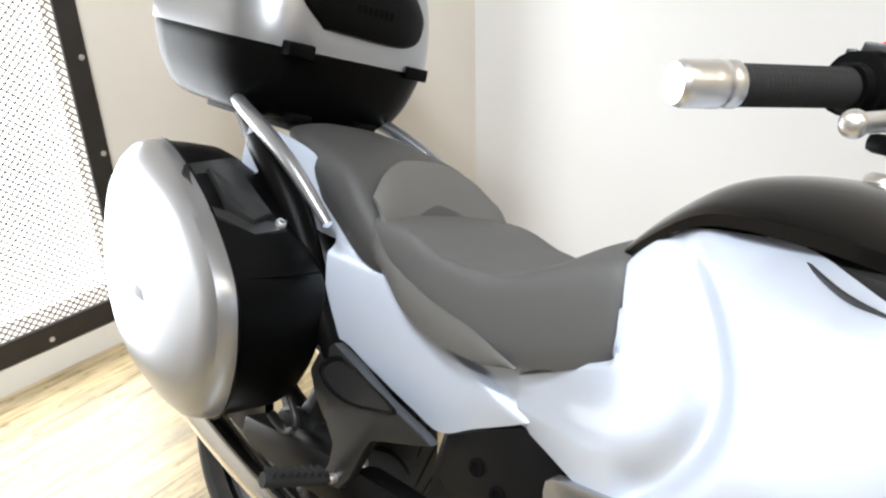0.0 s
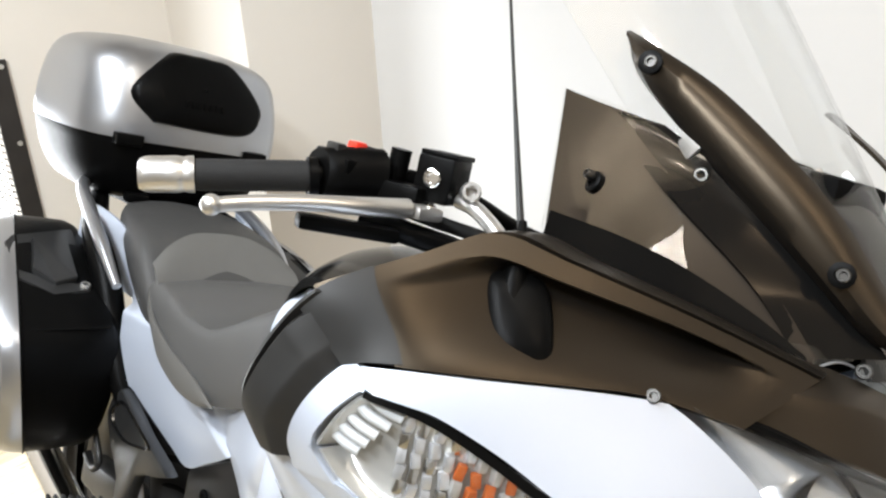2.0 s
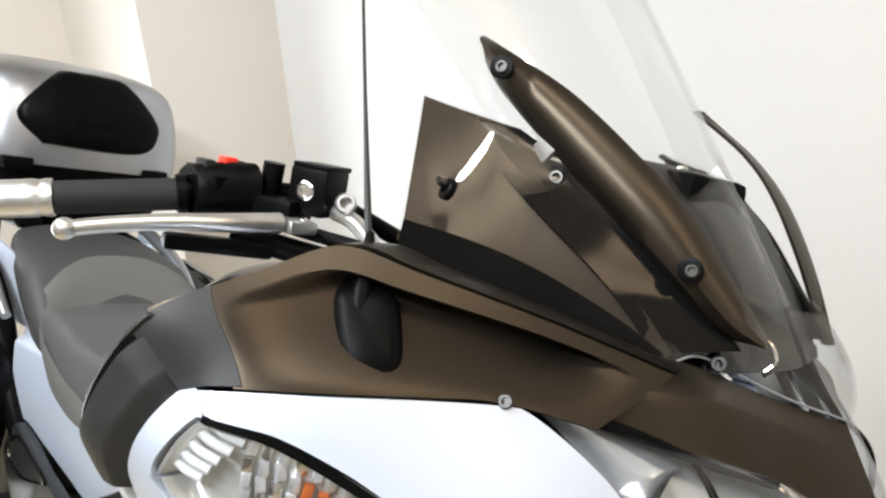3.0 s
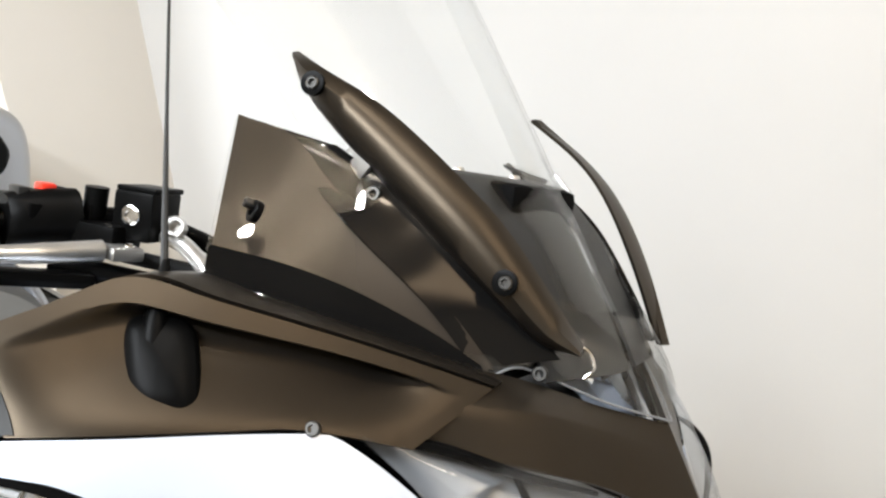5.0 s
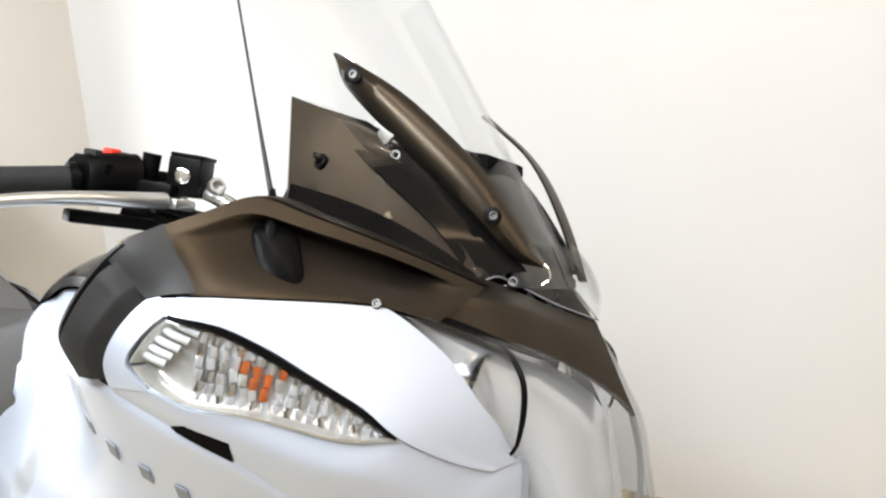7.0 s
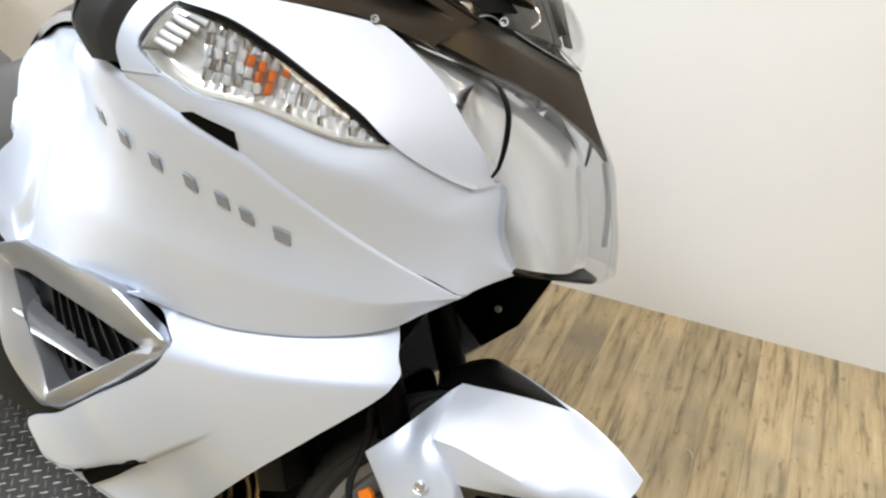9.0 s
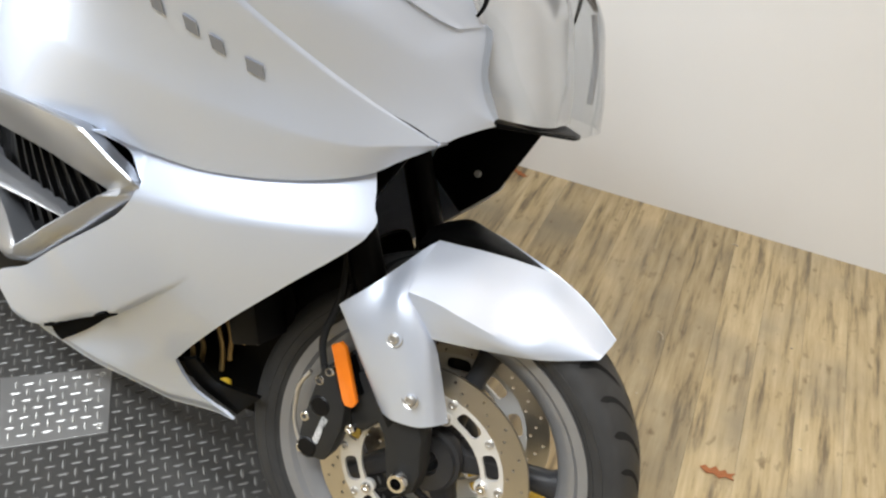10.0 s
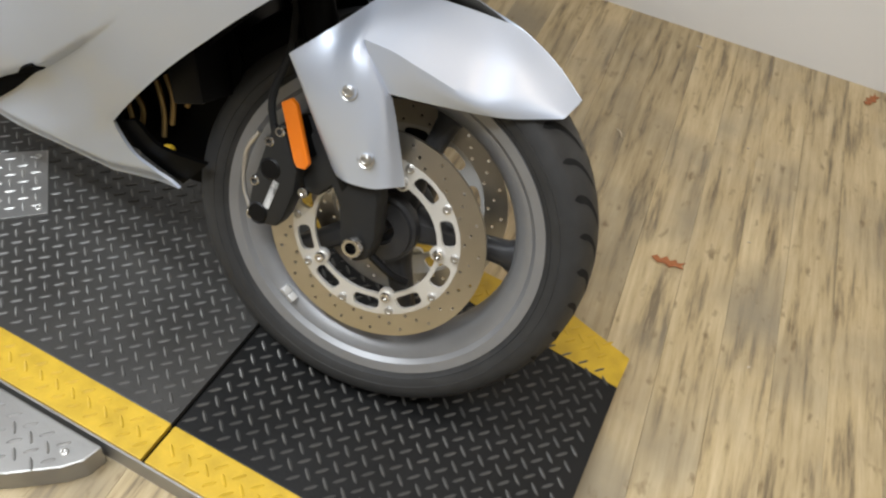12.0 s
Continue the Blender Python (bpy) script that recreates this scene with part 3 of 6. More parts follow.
cover = thing("cover_plate", (-0.765, -0.105, TOPZ), "bare aluminium tread plate lying on the lift deck", "metal plate")
quad = [(-0.626, -0.101), (-0.745, 0.022), (-0.90, -0.117), (-0.757, -0.232)]
part("plate", slab(quad, "z", TOPZ, TOPZ + 0.004, 0.001), ALUPLATE, cover, "", False)


def in_quad(x, y):
    return all((b[0] - a[0]) * (y - a[1]) - (b[1] - a[1]) * (x - a[0]) > 0.011 * math.hypot(b[0] - a[0], b[1] - a[1]) for a, b in zip(quad, quad[1:] + quad[:1]))


lugs("tread_lug", in_quad, -0.92, -0.6, -0.26, 0.04, TOPZ + 0.004, ALUPLATE, cover)
for sx, sy in ((-0.648, -0.10), (-0.745, -0.002)):
    part("screw", bolt((sx, sy, TOPZ + 0.004), (0, 0, 1), 0.006, 0.003), ALU, cover)

step = thing("side_extension", (-0.75, -0.52, 0), "silver tread-plate side extension beside the lift deck", "metal plate")
rounded = [(-0.236, -0.402), (-0.243, -0.432), (-0.262, -0.456), (-0.32, -0.502), (-0.42, -0.565), (-0.6, -0.63), (-1.5, -0.64), (-1.5, -0.402)]
part("plate", slab(rounded, "z", 0.0, TOPZ - 0.002, 0.003), ALUPLATE, step, "", False)
lugs("tread_lug", lambda x, y: y < -0.412 and x < -0.27 and y > np.interp(-x, [0.27, 0.32, 0.42, 0.6, 1.5], [-0.45, -0.49, -0.55, -0.615, -0.625]), -1.2, -0.25, -0.62, -0.41, TOPZ - 0.002, ALUPLATE, step)
part("screw", bolt((-0.275, -0.435, TOPZ - 0.002), (0, 0, 1), 0.006, 0.003), ALU, step)


# The motorcycle, in its own upright frame
bike = thing("motorcycle", (-0.75, 0, 0), "silver touring motorcycle with grey seat leaning on a lift", "motorcycle", frame_m=LEAN)

CHANNEL = spline([(-.815, .952), (-.790, .935), (-.757, .904), (-.715, .865), (-.680, .817), (-.677, .767), (-.712, .70), (-.75, .66)], 40)


def channel(x, z):
    """The hollow pressed into the fairing beside the rider's knee."""
    d = min(math.hypot(x - c[0], z - c[1]) for c in CHANNEL)
    curl = 0.036 * ease(z, 0.925, 0.985) * ease(x, -0.86, -0.68) * (1 - ease(x, -0.60, -0.50)) + 0.008 * ease(z, 0.955, 0.98) * ease(x, -0.6, -0.5) * (1 - ease(x, -0.40, -0.36))
    return 0.015 * math.exp(-(d / 0.024) ** 2) + curl


def ease(v, a, b):
    s = min(1.0, max(0.0, (v - a) / (b - a)))
    return s * s * (3 - 2 * s)


def cowl_form(x, z):
    """Folds of the lower cowl: the face that leans in above its edge line, the step under the slot, the rolled foot."""
    zf = float(np.interp(x, [-.40, -.338, -.25, -.17, -.09], [.60, .630, .634, .645, .656]))
    d = 0.66 * max(0.0, z - zf) * ease(x, -.42, -.36) + 0.004
    zs = float(np.interp(x, [-.74, -.624, -.536, -.445, -.319, -.2], [.25, .292, .352, .406, .51, .62]))
    d += 0.014 * ease(zs - z, 0.0, 0.007) * (1 - ease(x, -.43, -.27)) * (1 - 0.8 * ease(zs - z, 0.03, 0.12))
    zl = float(np.interp(x, [-.67, -.58, -.49, -.40, -.288], [.258, .252, .251, .238, .258]))
    return d + 0.010 * (1 - ease(z - zl, 0.0, 0.022)) * ease(-x, 0.27, 0.33)


CREASE = [(-.332, .966), (-.26, .932), (-.217, .908), (-.185, .879), (-.144, .845), (-.098, .811), (-.042, .775)]
facet = random.Random(7)
for side in (-1, 1):
    # large side fairing
    fairing = part("side_fairing", panel([(-.985, .690), (-.90, .742), (-.845, .772), (-.826, .79), (-.832, .83), (-.852, .885), (-.850, .905), (-.80, .955), (-.72, .973), (-.651, .979), (-.59, .970), (-.537, .967), (-.46, .973), (-.396, .975), (-.362, .970), (-.345, .966)] + CREASE,
                   [(-.97, .62), (-.92, .612), (-.80, .605), (-.70, .628), (-.63, .65), (-.563, .668), (-.48, .68), (-.417, .687), (-.327, .684), (-.258, .684), (-.171, .699), (-.106, .722), (-.073, .749), (-.042, .7745)], lambda u, t: -(0.009 + 0.015 * ease(u, 0.40, 0.62)) * max(0.0, (t - 0.66) / 0.34) ** 1.3 - 0.004 * max(0.0, 1 - t / 0.04), 0.005, 130, 60, side, 0.0, channel), SILVER, bike, "glossy silver side fairing")
    cheek = part("nose_cheek", panel([(-.312, .966), (-.274, .968), (-.246, .956), (-.198, .952), (-.142, .938), (-.107, .941), (-.08, .925), (-.056, .908), (-.036, .912), (-.028, .858), (-.012, .812)],
                 [(-.312, .955), (-.26, .930), (-.217, .906), (-.185, .877), (-.144, .843), (-.098, .809), (-.070, .793), (-.046, .778), (-.034, .787), (-.022, .797), (-.010, .806)], lambda u, t: -0.004 - 0.006 * t * t - 0.014 * (1 - ease(t, 0.0, 0.45)) * ease(u, 0.15, 0.5), 0.004, 56, 24, side), SILVER, bike, "silver panel under the indicator")
    part("air_hole", panel([(-.262, .935), (-.24, .942), (-.217, .943)], [(-.258, .931), (-.24, .921), (-.217, .909)], -0.0035, 0.002, 14, 6, side), BLACK, cheek, "black air opening")
    brow = part("brow_panel", panel([(-.284, 1.047), (-.25, 1.054), (-.218, 1.057), (-.19, 1.059), (-.165, 1.059), (-.153, 1.056), (-.12, 1.031), (-.094, 1.006), (-.064, .965), (-.053, .948), (-.037, .912)],
                [(-.264, 1.037), (-.245, 1.034), (-.228, 1.030), (-.20, 1.014), (-.174, .996), (-.15, .980), (-.131, .967), (-.107, .945), (-.085, .926), (-.065, .912), (-.05, .905)], lambda u, t: 0.004 * ease(t, 0.7, 1.0) * ease(u, 0.5, 0.8), 0.006, 56, 16, side), SILVER, bike, "silver brow panel beside the headlight")
    # grey vent cover
    vent = part("vent_cover", panel([(-.342, .967), (-.352, .983), (-.36, .999), (-.348, 1.025), (-.335, 1.052), (-.322, 1.076), (-.314, 1.088)], [(-.314, .969), (-.313, .978), (-.311, .988), (-.302, 1.012), (-.292, 1.036), (-.288, 1.046), (-.284, 1.050)], lambda u, t: 0.010 - 0.016 * max(0.0, 1 - t / 0.22) - 0.010 * ease(t, 0.7, 1.0) - 0.008 * ease(u, 0.8, 1.0), 0.006, 60, 32, side, 0.0), GREY, bike, "matt grey plastic corner cover")
    part("cover_cheek", panel([(-.320, 1.078), (-.311, 1.094), (-.297, 1.113)], [(-.287, 1.046), (-.272, 1.053), (-.254, 1.0575)], 0.003, 0.006, 14, 10, side), GREY, vent, "narrow inner face of the cover")
    # indicator and running light
    lamp_top = [(-.292, .990), (-.265, 1.034), (-.228, 1.026), (-.174, .992), (-.131, .963), (-.107, .941)]
    lamp_low = [(-.290, .985), (-.274, .968), (-.246, .956), (-.198, .952), (-.142, .938), (-.107, .9395)]
    lamp = part("indicator", panel(lamp_top, lamp_low, lambda u, t: -0.003 - 0.024 * math.sqrt(max(0.0, 4 * t * (1 - t))), 0.003, 40, 24, side), REFLD, bike, "mirrored indicator and running light unit")
    part("bezel", panel([(-.312, .962), (-.312, .988), (-.287, 1.046), (-.272, 1.046), (-.264, 1.037)], [(-.274, .966), (-.291, .988), (-.282, 1.012), (-.268, 1.034), (-.2635, 1.0355)], 0.002, 0.02, 30, 8, side), SILVER, lamp, "silver bezel")
    part("dark_rim", panel([(-.264, 1.0365), (-.228, 1.0295), (-.174, .9955), (-.131, .9665), (-.106, .944)], [(-.264, 1.0325), (-.229, 1.0245), (-.175, .9905), (-.132, .9615), (-.108, .941)], 0.001, 0.02, 40, 3, side), BLACK, lamp, "black seal")
    part("lens", panel(lamp_top, lamp_low, 0.0, 0.002, 40, 14, side, 0.004), CLEAR, lamp, "clear lens")
    # white slats of the running light, stacked along the lamp's rear edge
    for k, (xa, za, xb, zb) in enumerate(((-.270, 1.032, -.247, 1.022), (-.2745, 1.0235, -.252, 1.0145), (-.278, 1.0145, -.258, 1.0065), (-.282, 1.006, -.263, .999), (-.2855, .998, -.268, .992))):
        ends = [(xx, -side * (skin(xx, zz) + deep), zz) for xx, zz, deep in ((xa, za, 0.012), ((xa + xb) / 2, (za + zb) / 2, 0.011), (xb, zb, 0.013))]
        part("light_bar", tube(ends, 0.0036, 10, 8), WHITEP, lamp, "white running light slat")
    xa = -.246
    col = 0
    while xa < -.118:
        zt = float(np.interp(xa, [p[0] for p in lamp_top], [p[1] for p in lamp_top])) - 0.005
        zb = float(np.interp(xa, [p[0] for p in lamp_low], [p[1] for p in lamp_low])) + 0.003
        nz = max(2, int((zt - zb) / 0.0105))
        for j in range(nz):
            zz = zb + (zt - zb) * (j + 0.5) / nz
            turn = pose(0, 0, 0, facet.uniform(-12, 12), facet.uniform(-12, 12), 30 * side + facet.uniform(-16, 16))
            bulb = math.hypot((xa + .206) / 0.016, (zz - .989) / 0.019) < 1.0
            cell = block((xa, -side * (skin(xa, zz) + (0.015 if bulb else 0.018)), zz), (0.0074, 0.007, (zt - zb) / nz * 0.99), 0.0016, turn)
            if bulb:
                part("bulb_cell", cell, AMBER if (col + j) % 3 else REFLD, lamp, "orange cell of the indicator bulb")
            else:
                part("reflector_facet", cell, (REFL, CHROME, REFL)[(col * 2 + j) % 3], lamp)
        xa += 0.0076
        col += 1
    # upper cockpit side, with a rim folded inwards
    cock_top = [(-.298, 1.111), (-.286, 1.126), (-.268, 1.148), (-.23, 1.138), (-.175, 1.118), (-.109, 1.088)]
    cockpit = part("cockpit_panel", panel(cock_top, [(-.258, 1.055), (-.24, 1.057), (-.218, 1.059), (-.19, 1.061), (-.165, 1.061), (-.123, 1.049)], lambda u, t: 0.001 - 0.046 * ease(t, 0.17, 0.28) * (1 - ease(t, 0.36, 1.0)) * ease(u, 0.02, 0.25) * (1 - ease(u, 0.62, 0.97)), 0.004, 90, 48, side), SATIN, bike, "satin black cockpit side panel")
    rim = spline([(-.318, 1.092), (-.29, 1.12), (-.268, 1.150), (-.23, 1.140), (-.175, 1.120), (-.109, 1.090)], 40)
    bm = bmesh.new()
    sheet(bm, [[(x - 0.03 * s * s, -side * (skin(x, z) * (1 - 0.30 * s)), z - 0.035 * s * s + 0.006 * math.sin(3.1 * s)) for x, z in rim] for s in (0, 0.15, 0.35, 0.6, 0.8, 1)])
    thicken(bm, 0.003)
    part("inner_rim", bm, SATIN, cockpit, "black inward rim of the cockpit")
    part("screw", bolt((-.164, -side * (skin(-.164, 1.062) - 0.001), 1.062), (0.4, side * 0.8, 0.3), 0.0055, 0.003), SCREW, cockpit)
    # lettering on the fairing stands as plain bars
    for xa, za, w in ((-.371, .907, 1), (-.338, .891, 1), (-.303, .876, 1), (-.270, .862, 1), (-.243, .849, 1), (-.224, .836, 1), (-.195, .8205, 1.4)):
        d = 0.0065 * w
        part("badge_bar", panel([(xa - d * 0.8, za + 0.0100), (xa + d * 0.8, za + 0.005)], [(xa - d * 0.8, za - 0.004), (xa + d * 0.8, za - 0.0090)], 0.0012, 0.0015, 4, 3, side), PRINT, fairing)
    # grey shelf sunk behind the corner cover, and the silver strip between it and the tank
    low_ = spline([(-.655, -.190, .974), (-.59, -.266, .965), (-.537, -.316, .964), (-.46, -.398, .969), (-.396, -.450, .971), (-.350, -.462, .970)], 30)
    lip_ = spline([(-.655, -.186, .981), (-.593, -.194, .987), (-.54, -.225, .996), (-.47, -.290, 1.005), (-.41, -.345, 1.011), (-.33, -.41, 1.04)], 30)
    top_ = spline([(-.67, -.160, .990), (-.60, -.160, 1.004), (-.53, -.180, 1.012), (-.46, -.225, 1.020), (-.40, -.27, 1.03), (-.33, -.32, 1.05)], 30)
    bm = bmesh.new()
    sheet(bm, [[tuple((p + (q - p) * t - np.array((0, 0, d))) * np.array((1, -side, 1))) for p, q in zip(low_, lip_)] for t, d in ((0, 0.004), (0.1, 0.014), (0.35, 0.020), (0.5, 0.018), (0.56, 0.006), (0.8, 0.003), (1, 0.0))])
    thicken(bm, 0.003)
    shelf = part("fairing_infill", bm, GREY, fairing, "grey sunk infill panel")
    part("screw", bolt((-.590, side * .200, .986), (-0.2, side * 0.5, 1), 0.006, 0.003), SCREW, shelf)
    bm = bmesh.new()
    sheet(bm, [[tuple((p + (q - p) * t + np.array((0, 0, 0.006 * math.sin(3.1 * t)))) * np.array((1, -side, 1))) for p, q in zip(lip_, top_)] for t in (0, 0.1, 0.3, 0.6, 0.9, 1)])
    thicken(bm, 0.003)
    part("inner_strip", bm, SILVER, fairing, "silver strip beside the tank")
    rear_ = spline([(-.342, .967), (-.352, .983), (-.36, .999), (-.348, 1.025), (-.33, 1.06), (-.312, 1.091)], 24)
    bm = bmesh.new()
    sheet(bm, [[(x + 0.022 * t, -side * (skin(x, z) - 0.005 + 0.10 * t), z + 0.012 * t) for x, z in rear_] for t in (0, 0.06, 0.3, 0.65, 1)])
    thicken(bm, 0.003)
    part("cover_back", bm, GREY, vent)
    # lower cowl
    cowl = part("lower_cowl", panel([(-.405, .690), (-.345, .655), (-.338, .635), (-.388, .580), (-.52, .482), (-.64, .393), (-.738, .335), (-.722, .296), (-.672, .256), (-.58, .250), (-.49, .249), (-.40, .236)],
                [(-.108, .735), (-.092, .69), (-.088, .652), (-.169, .562), (-.256, .470), (-.352, .362), (-.368, .335), (-.352, .292), (-.32, .274), (-.300, .263), (-.292, .259), (-.285, .256)], 0.0, 0.005, 130, 80, side, 0.0, cowl_form), SILVER, bike, "silver lower cowl swept to a point")
    part("cowl_slot", panel([(-.622, .294), (-.565, .327), (-.512, .3603), (-.47, .392), (-.450, .404)], [(-.6035, .266), (-.56, .300), (-.519, .334), (-.47, .378), (-.444, .399)], 0.004, 0.006, 24, 6, side, 0.0, cowl_form), MATTE, cowl, "black slot")
    part("cowl_tip", panel([(-.372, .335), (-.352, .290), (-.290, .258)], [(-.345, .350), (-.318, .315), (-.245, .315)], -0.022, 0.006, 16, 6, side), BLACK, cowl, "black lining at the tip of the cowl")
    part("cowl_lining", slab([(-.60, .56), (-.30, .56), (-.24, .46), (-.235, .33), (-.30, .262), (-.60, .262)], "y", side * 0.078 - 0.003, side * 0.078 + 0.003, 0.002), BLACK, cowl, "black inner wall of the cowl")
    # air intake: silver bezel round a black grille
    out = [(-.90, .585), (-.74, .645), (-.632, .668), (-.512, .687), (-.411, .692), (-.365, .666), (-.338, .649), (-.332, .637), (-.347, .615), (-.40, .575), (-.454, .5263), (-.55, .455), (-.641, .392), (-.717, .365), (-.83, .43)]
    inn = [(-.84, .560), (-.755, .584), (-.64, .603), (-.523, .617), (-.45, .614), (-.425, .612), (-.4075, .610), (-.406, .605), (-.412, .5994), (-.45, .572), (-.49, .543), (-.5568, .4957), (-.62, .450), (-.680, .4074), (-.76, .478)]
    both = [np.array((o[0], skin(*o), o[1], i[0], skin(*i), i[1])) for o, i in zip(out, inn)]
    both = [a + (b - a) * k / 8 for a, b in zip(both, both[1:] + both[:1]) for k in range(8)]
    for again in range(2):
        both = [(both[k - 1] + 2 * both[k] + both[(k + 1) % len(both)]) / 4 for k in range(len(both))]
    ii = [(p[3], p[5]) for p in both]
    rows = []
    under = [ease(k, 50, 60) * (1 - ease(k, 100, 110)) for k in range(len(both))]
    for t, off, low in ((0, -0.020, -0.030), (0.0, -0.002, -0.016), (0.03, 0.001, -0.013), (0.08, 0.001, -0.011), (0.45, -0.008, -0.002), (0.93, -0.019, -0.002), (0.985, -0.021, -0.004), (1.0, -0.024, -0.008), (1.01, -0.065, -0.065)):
        rows.append([((p[:3] + (p[3:] - p[:3]) * t) - np.array((0, off + (low - off) * u, 0))) * np.array((1, -side, 1)) for p, u in zip(both, under)])
    bm = bmesh.new()
    sheet(bm, rows, close_u=True)
    intake = part("intake_bezel", bm, CASE, bike, "satin silver bezel of the side air intake")
    bm = bmesh.new()
    bm.faces.new([bm.verts.new((p[0], -side * (skin(*p) + 0.055), p[1])) for p in ii])
    part("intake_screen", bm, BLACK, intake, "black inside of the intake", False)
    # one straight tapering bar, its upper edge lying deeper than its lower
    bar_rows = []
    for x, z, xu, zu in ((-0.8716, 0.4895, -0.9330, 0.5107), (-0.7577, 0.5013, -0.8484, 0.5149), (-0.7348, 0.4883, -0.8213, 0.5162), (-0.5893, 0.5185, -0.6724, 0.5236), (-0.4944, 0.5305, -0.5100, 0.5317)):
        p, q = np.array((x, skin(x, z) + 0.014, z)), np.array((xu, skin(xu, zu) + 0.045, zu))
        bulge = np.array((0, -0.004, 0.002))
        bar_rows.append([tuple(v * np.array((1, -side, 1))) for v in (q, p + (q - p) * 0.6 + bulge, p + (q - p) * 0.25 + bulge, p + (q - p) * 0.06 + bulge * 0.5, p, p + np.array((0, 0.006, -0.003)), p + np.array((0, 0.030, 0.0)))])
    bm = bmesh.new()
    sheet(bm, bar_rows)
    part("intake_bar", bm, CASE, intake, "silver bar across the intake")
    for k in range(9):
        xa = -.72 + k * 0.036
        part("intake_fin", panel([(xa, .61), (xa + 0.006, .61)], [(xa + 0.05, .45 + 0.012 * k), (xa + 0.056, .45 + 0.012 * k)], -0.043, 0.008, 3, 6, side), BLACK, intake)
    # tail and seat-side panel
    part("seat_side_panel", panel([(-1.41, .79), (-1.34, .765), (-1.27, .745), (-1.20, .715), (-1.10, .70), (-1.0, .72), (-.93, .745), (-.86, .775)], [(-1.358, .60), (-1.32, .603), (-1.257, .580), (-1.167, .552), (-1.103, .540), (-1.04, .576), (-.97, .618), (-.93, .645)], 0.002, 0.005, 70, 30, side, 0.008, lambda x, z: 0.016 * ease(z - float(np.interp(x, [-1.25, -1.19, -1.10, -1.0, -.93], [.74, .695, .665, .640, .63])), -0.006, 0.012)), SILVER, bike, "silver panel under the seat")
    part("tail_panel", panel([(-1.66, .905), (-1.55, .895), (-1.47, .87), (-1.40, .81)], [(-1.66, .80), (-1.55, .78), (-1.46, .76), (-1.39, .755)], -0.02, 0.005, 24, 8, side), SILVER, bike, "silver tail side panel")
    # rearset: hanger, guard, peg
    plate_o = [(-1.372, .535), (-1.358, .572), (-1.325, .602), (-1.26, .585), (-1.19, .563), (-1.10, .545), (-1.075, .538), (-1.12, .518), (-1.175, .496), (-1.197, .485), (-1.206, .470), (-1.226, .406), (-1.245, .374), (-1.275, .366), (-1.290, .380), (-1.280, .405), (-1.281, .440), (-1.302, .462), (-1.328, .482), (-1.352, .505)]
    hanger = part("footrest_hanger", slab(plate_o, "y", -0.165 * -side - 0.012, -0.165 * -side + 0.012, 0.006), HANG, bike, "glossy black cast footrest hanger")
    rimmed = spline([(-1.344, .545), (-1.330, .570), (-1.293, .586), (-1.227, .574), (-1.159, .556), (-1.209, .536), (-1.266, .522), (-1.316, .527)], 40, True)
    mid = np.mean(rimmed, axis=0)
    bm = bmesh.new()
    sheet(bm, [[(mid[0] + (p[0] - mid[0]) * k, side * (0.1772 + d), mid[1] + (p[1] - mid[1]) * k) for p in rimmed] for k, d in ((1.06, 0.0), (1.0, 0.004), (0.93, 0.0035), (0.86, -0.004), (0.5, -0.010), (0.02, -0.011))], close_u=True)
    part("hollow", bm, GLOSS, hanger, "glossy black dish in the hanger")
    part("heel_guard", tube([(-1.500, side * .165, .452), (-1.452, side * .170, .478), (-1.405, side * .170, .448), (-1.386, side * .170, .420), (-1.412, side * .170, .396), (-1.462, side * .165, .404)], [0.010, 0.007, 0.006, 0.007, 0.010], 10, 30), HANG, hanger, "black curved heel guard")
    part("link_rod", tube([(-1.30, side * .150, .50), (-1.25, side * .150, .46), (-1.225, side * .148, .42)], 0.008, 8, 8), ALU, hanger, "bright linkage rod")
    peg = part("footrest", rod((-1.264, side * 0.19, .389), (-1.29, side * 0.30, .398), 0.013, 12), RUBBER, bike, "black ribbed rubber footrest")
    for k in range(8):
        t = 0.1 + k * 0.115
        p = (-1.264 - 0.026 * t, side * (0.19 + 0.11 * t), .403 + 0.009 * t)
        part("rib", block(p, (0.026, 0.006, 0.008), 0.0015), RUBBER, peg)
    part("pivot_bolt", bolt((-1.258, side * 0.178, .389), (0, side, 0), 0.009, 0.012), ALU, peg)
    # hinged bracket with holes below the panel
    gearplate = part("frame_plate", slab([(-1.087, .545), (-1.02, .585), (-.955, .622), (-.86, .610), (-.80, .56), (-.80, .47), (-.90, .43), (-1.03, .44), (-1.09, .48)], "y", side * 0.125 - 0.008, side * 0.125 + 0.008, 0.004), DARK, bike, "dark cast frame plate")
    for hx, hz in ((-1.018, .526), (-.972, .505), (-.90, .47)):
        part("frame_bolt", bolt((hx, side * 0.133, hz), (0, side, 0), 0.014, 0.004), MATTE, gearplate)
    # grab rail
    part("grab_rail", tube([(-1.82, side * .12, .935), (-1.70, side * .175, .925), (-1.58, side * .195, .895), (-1.48, side * .20, .855), (-1.375, side * .195, .79)], [0.012, 0.014, 0.015, 0.014, 0.009], 12, 28), CASE, bike, "satin silver grab rail beside the seat")
    part("tail_frame", tube([(-1.80, side * .10, .90), (-1.62, side * .165, .86), (-1.48, side * .175, .77), (-1.38, side * .17, .64), (-1.33, side * .155, .56)], [0.02, 0.028, 0.03, 0.026, 0.02], 10, 24), BLACK, bike, "black rear frame tube")
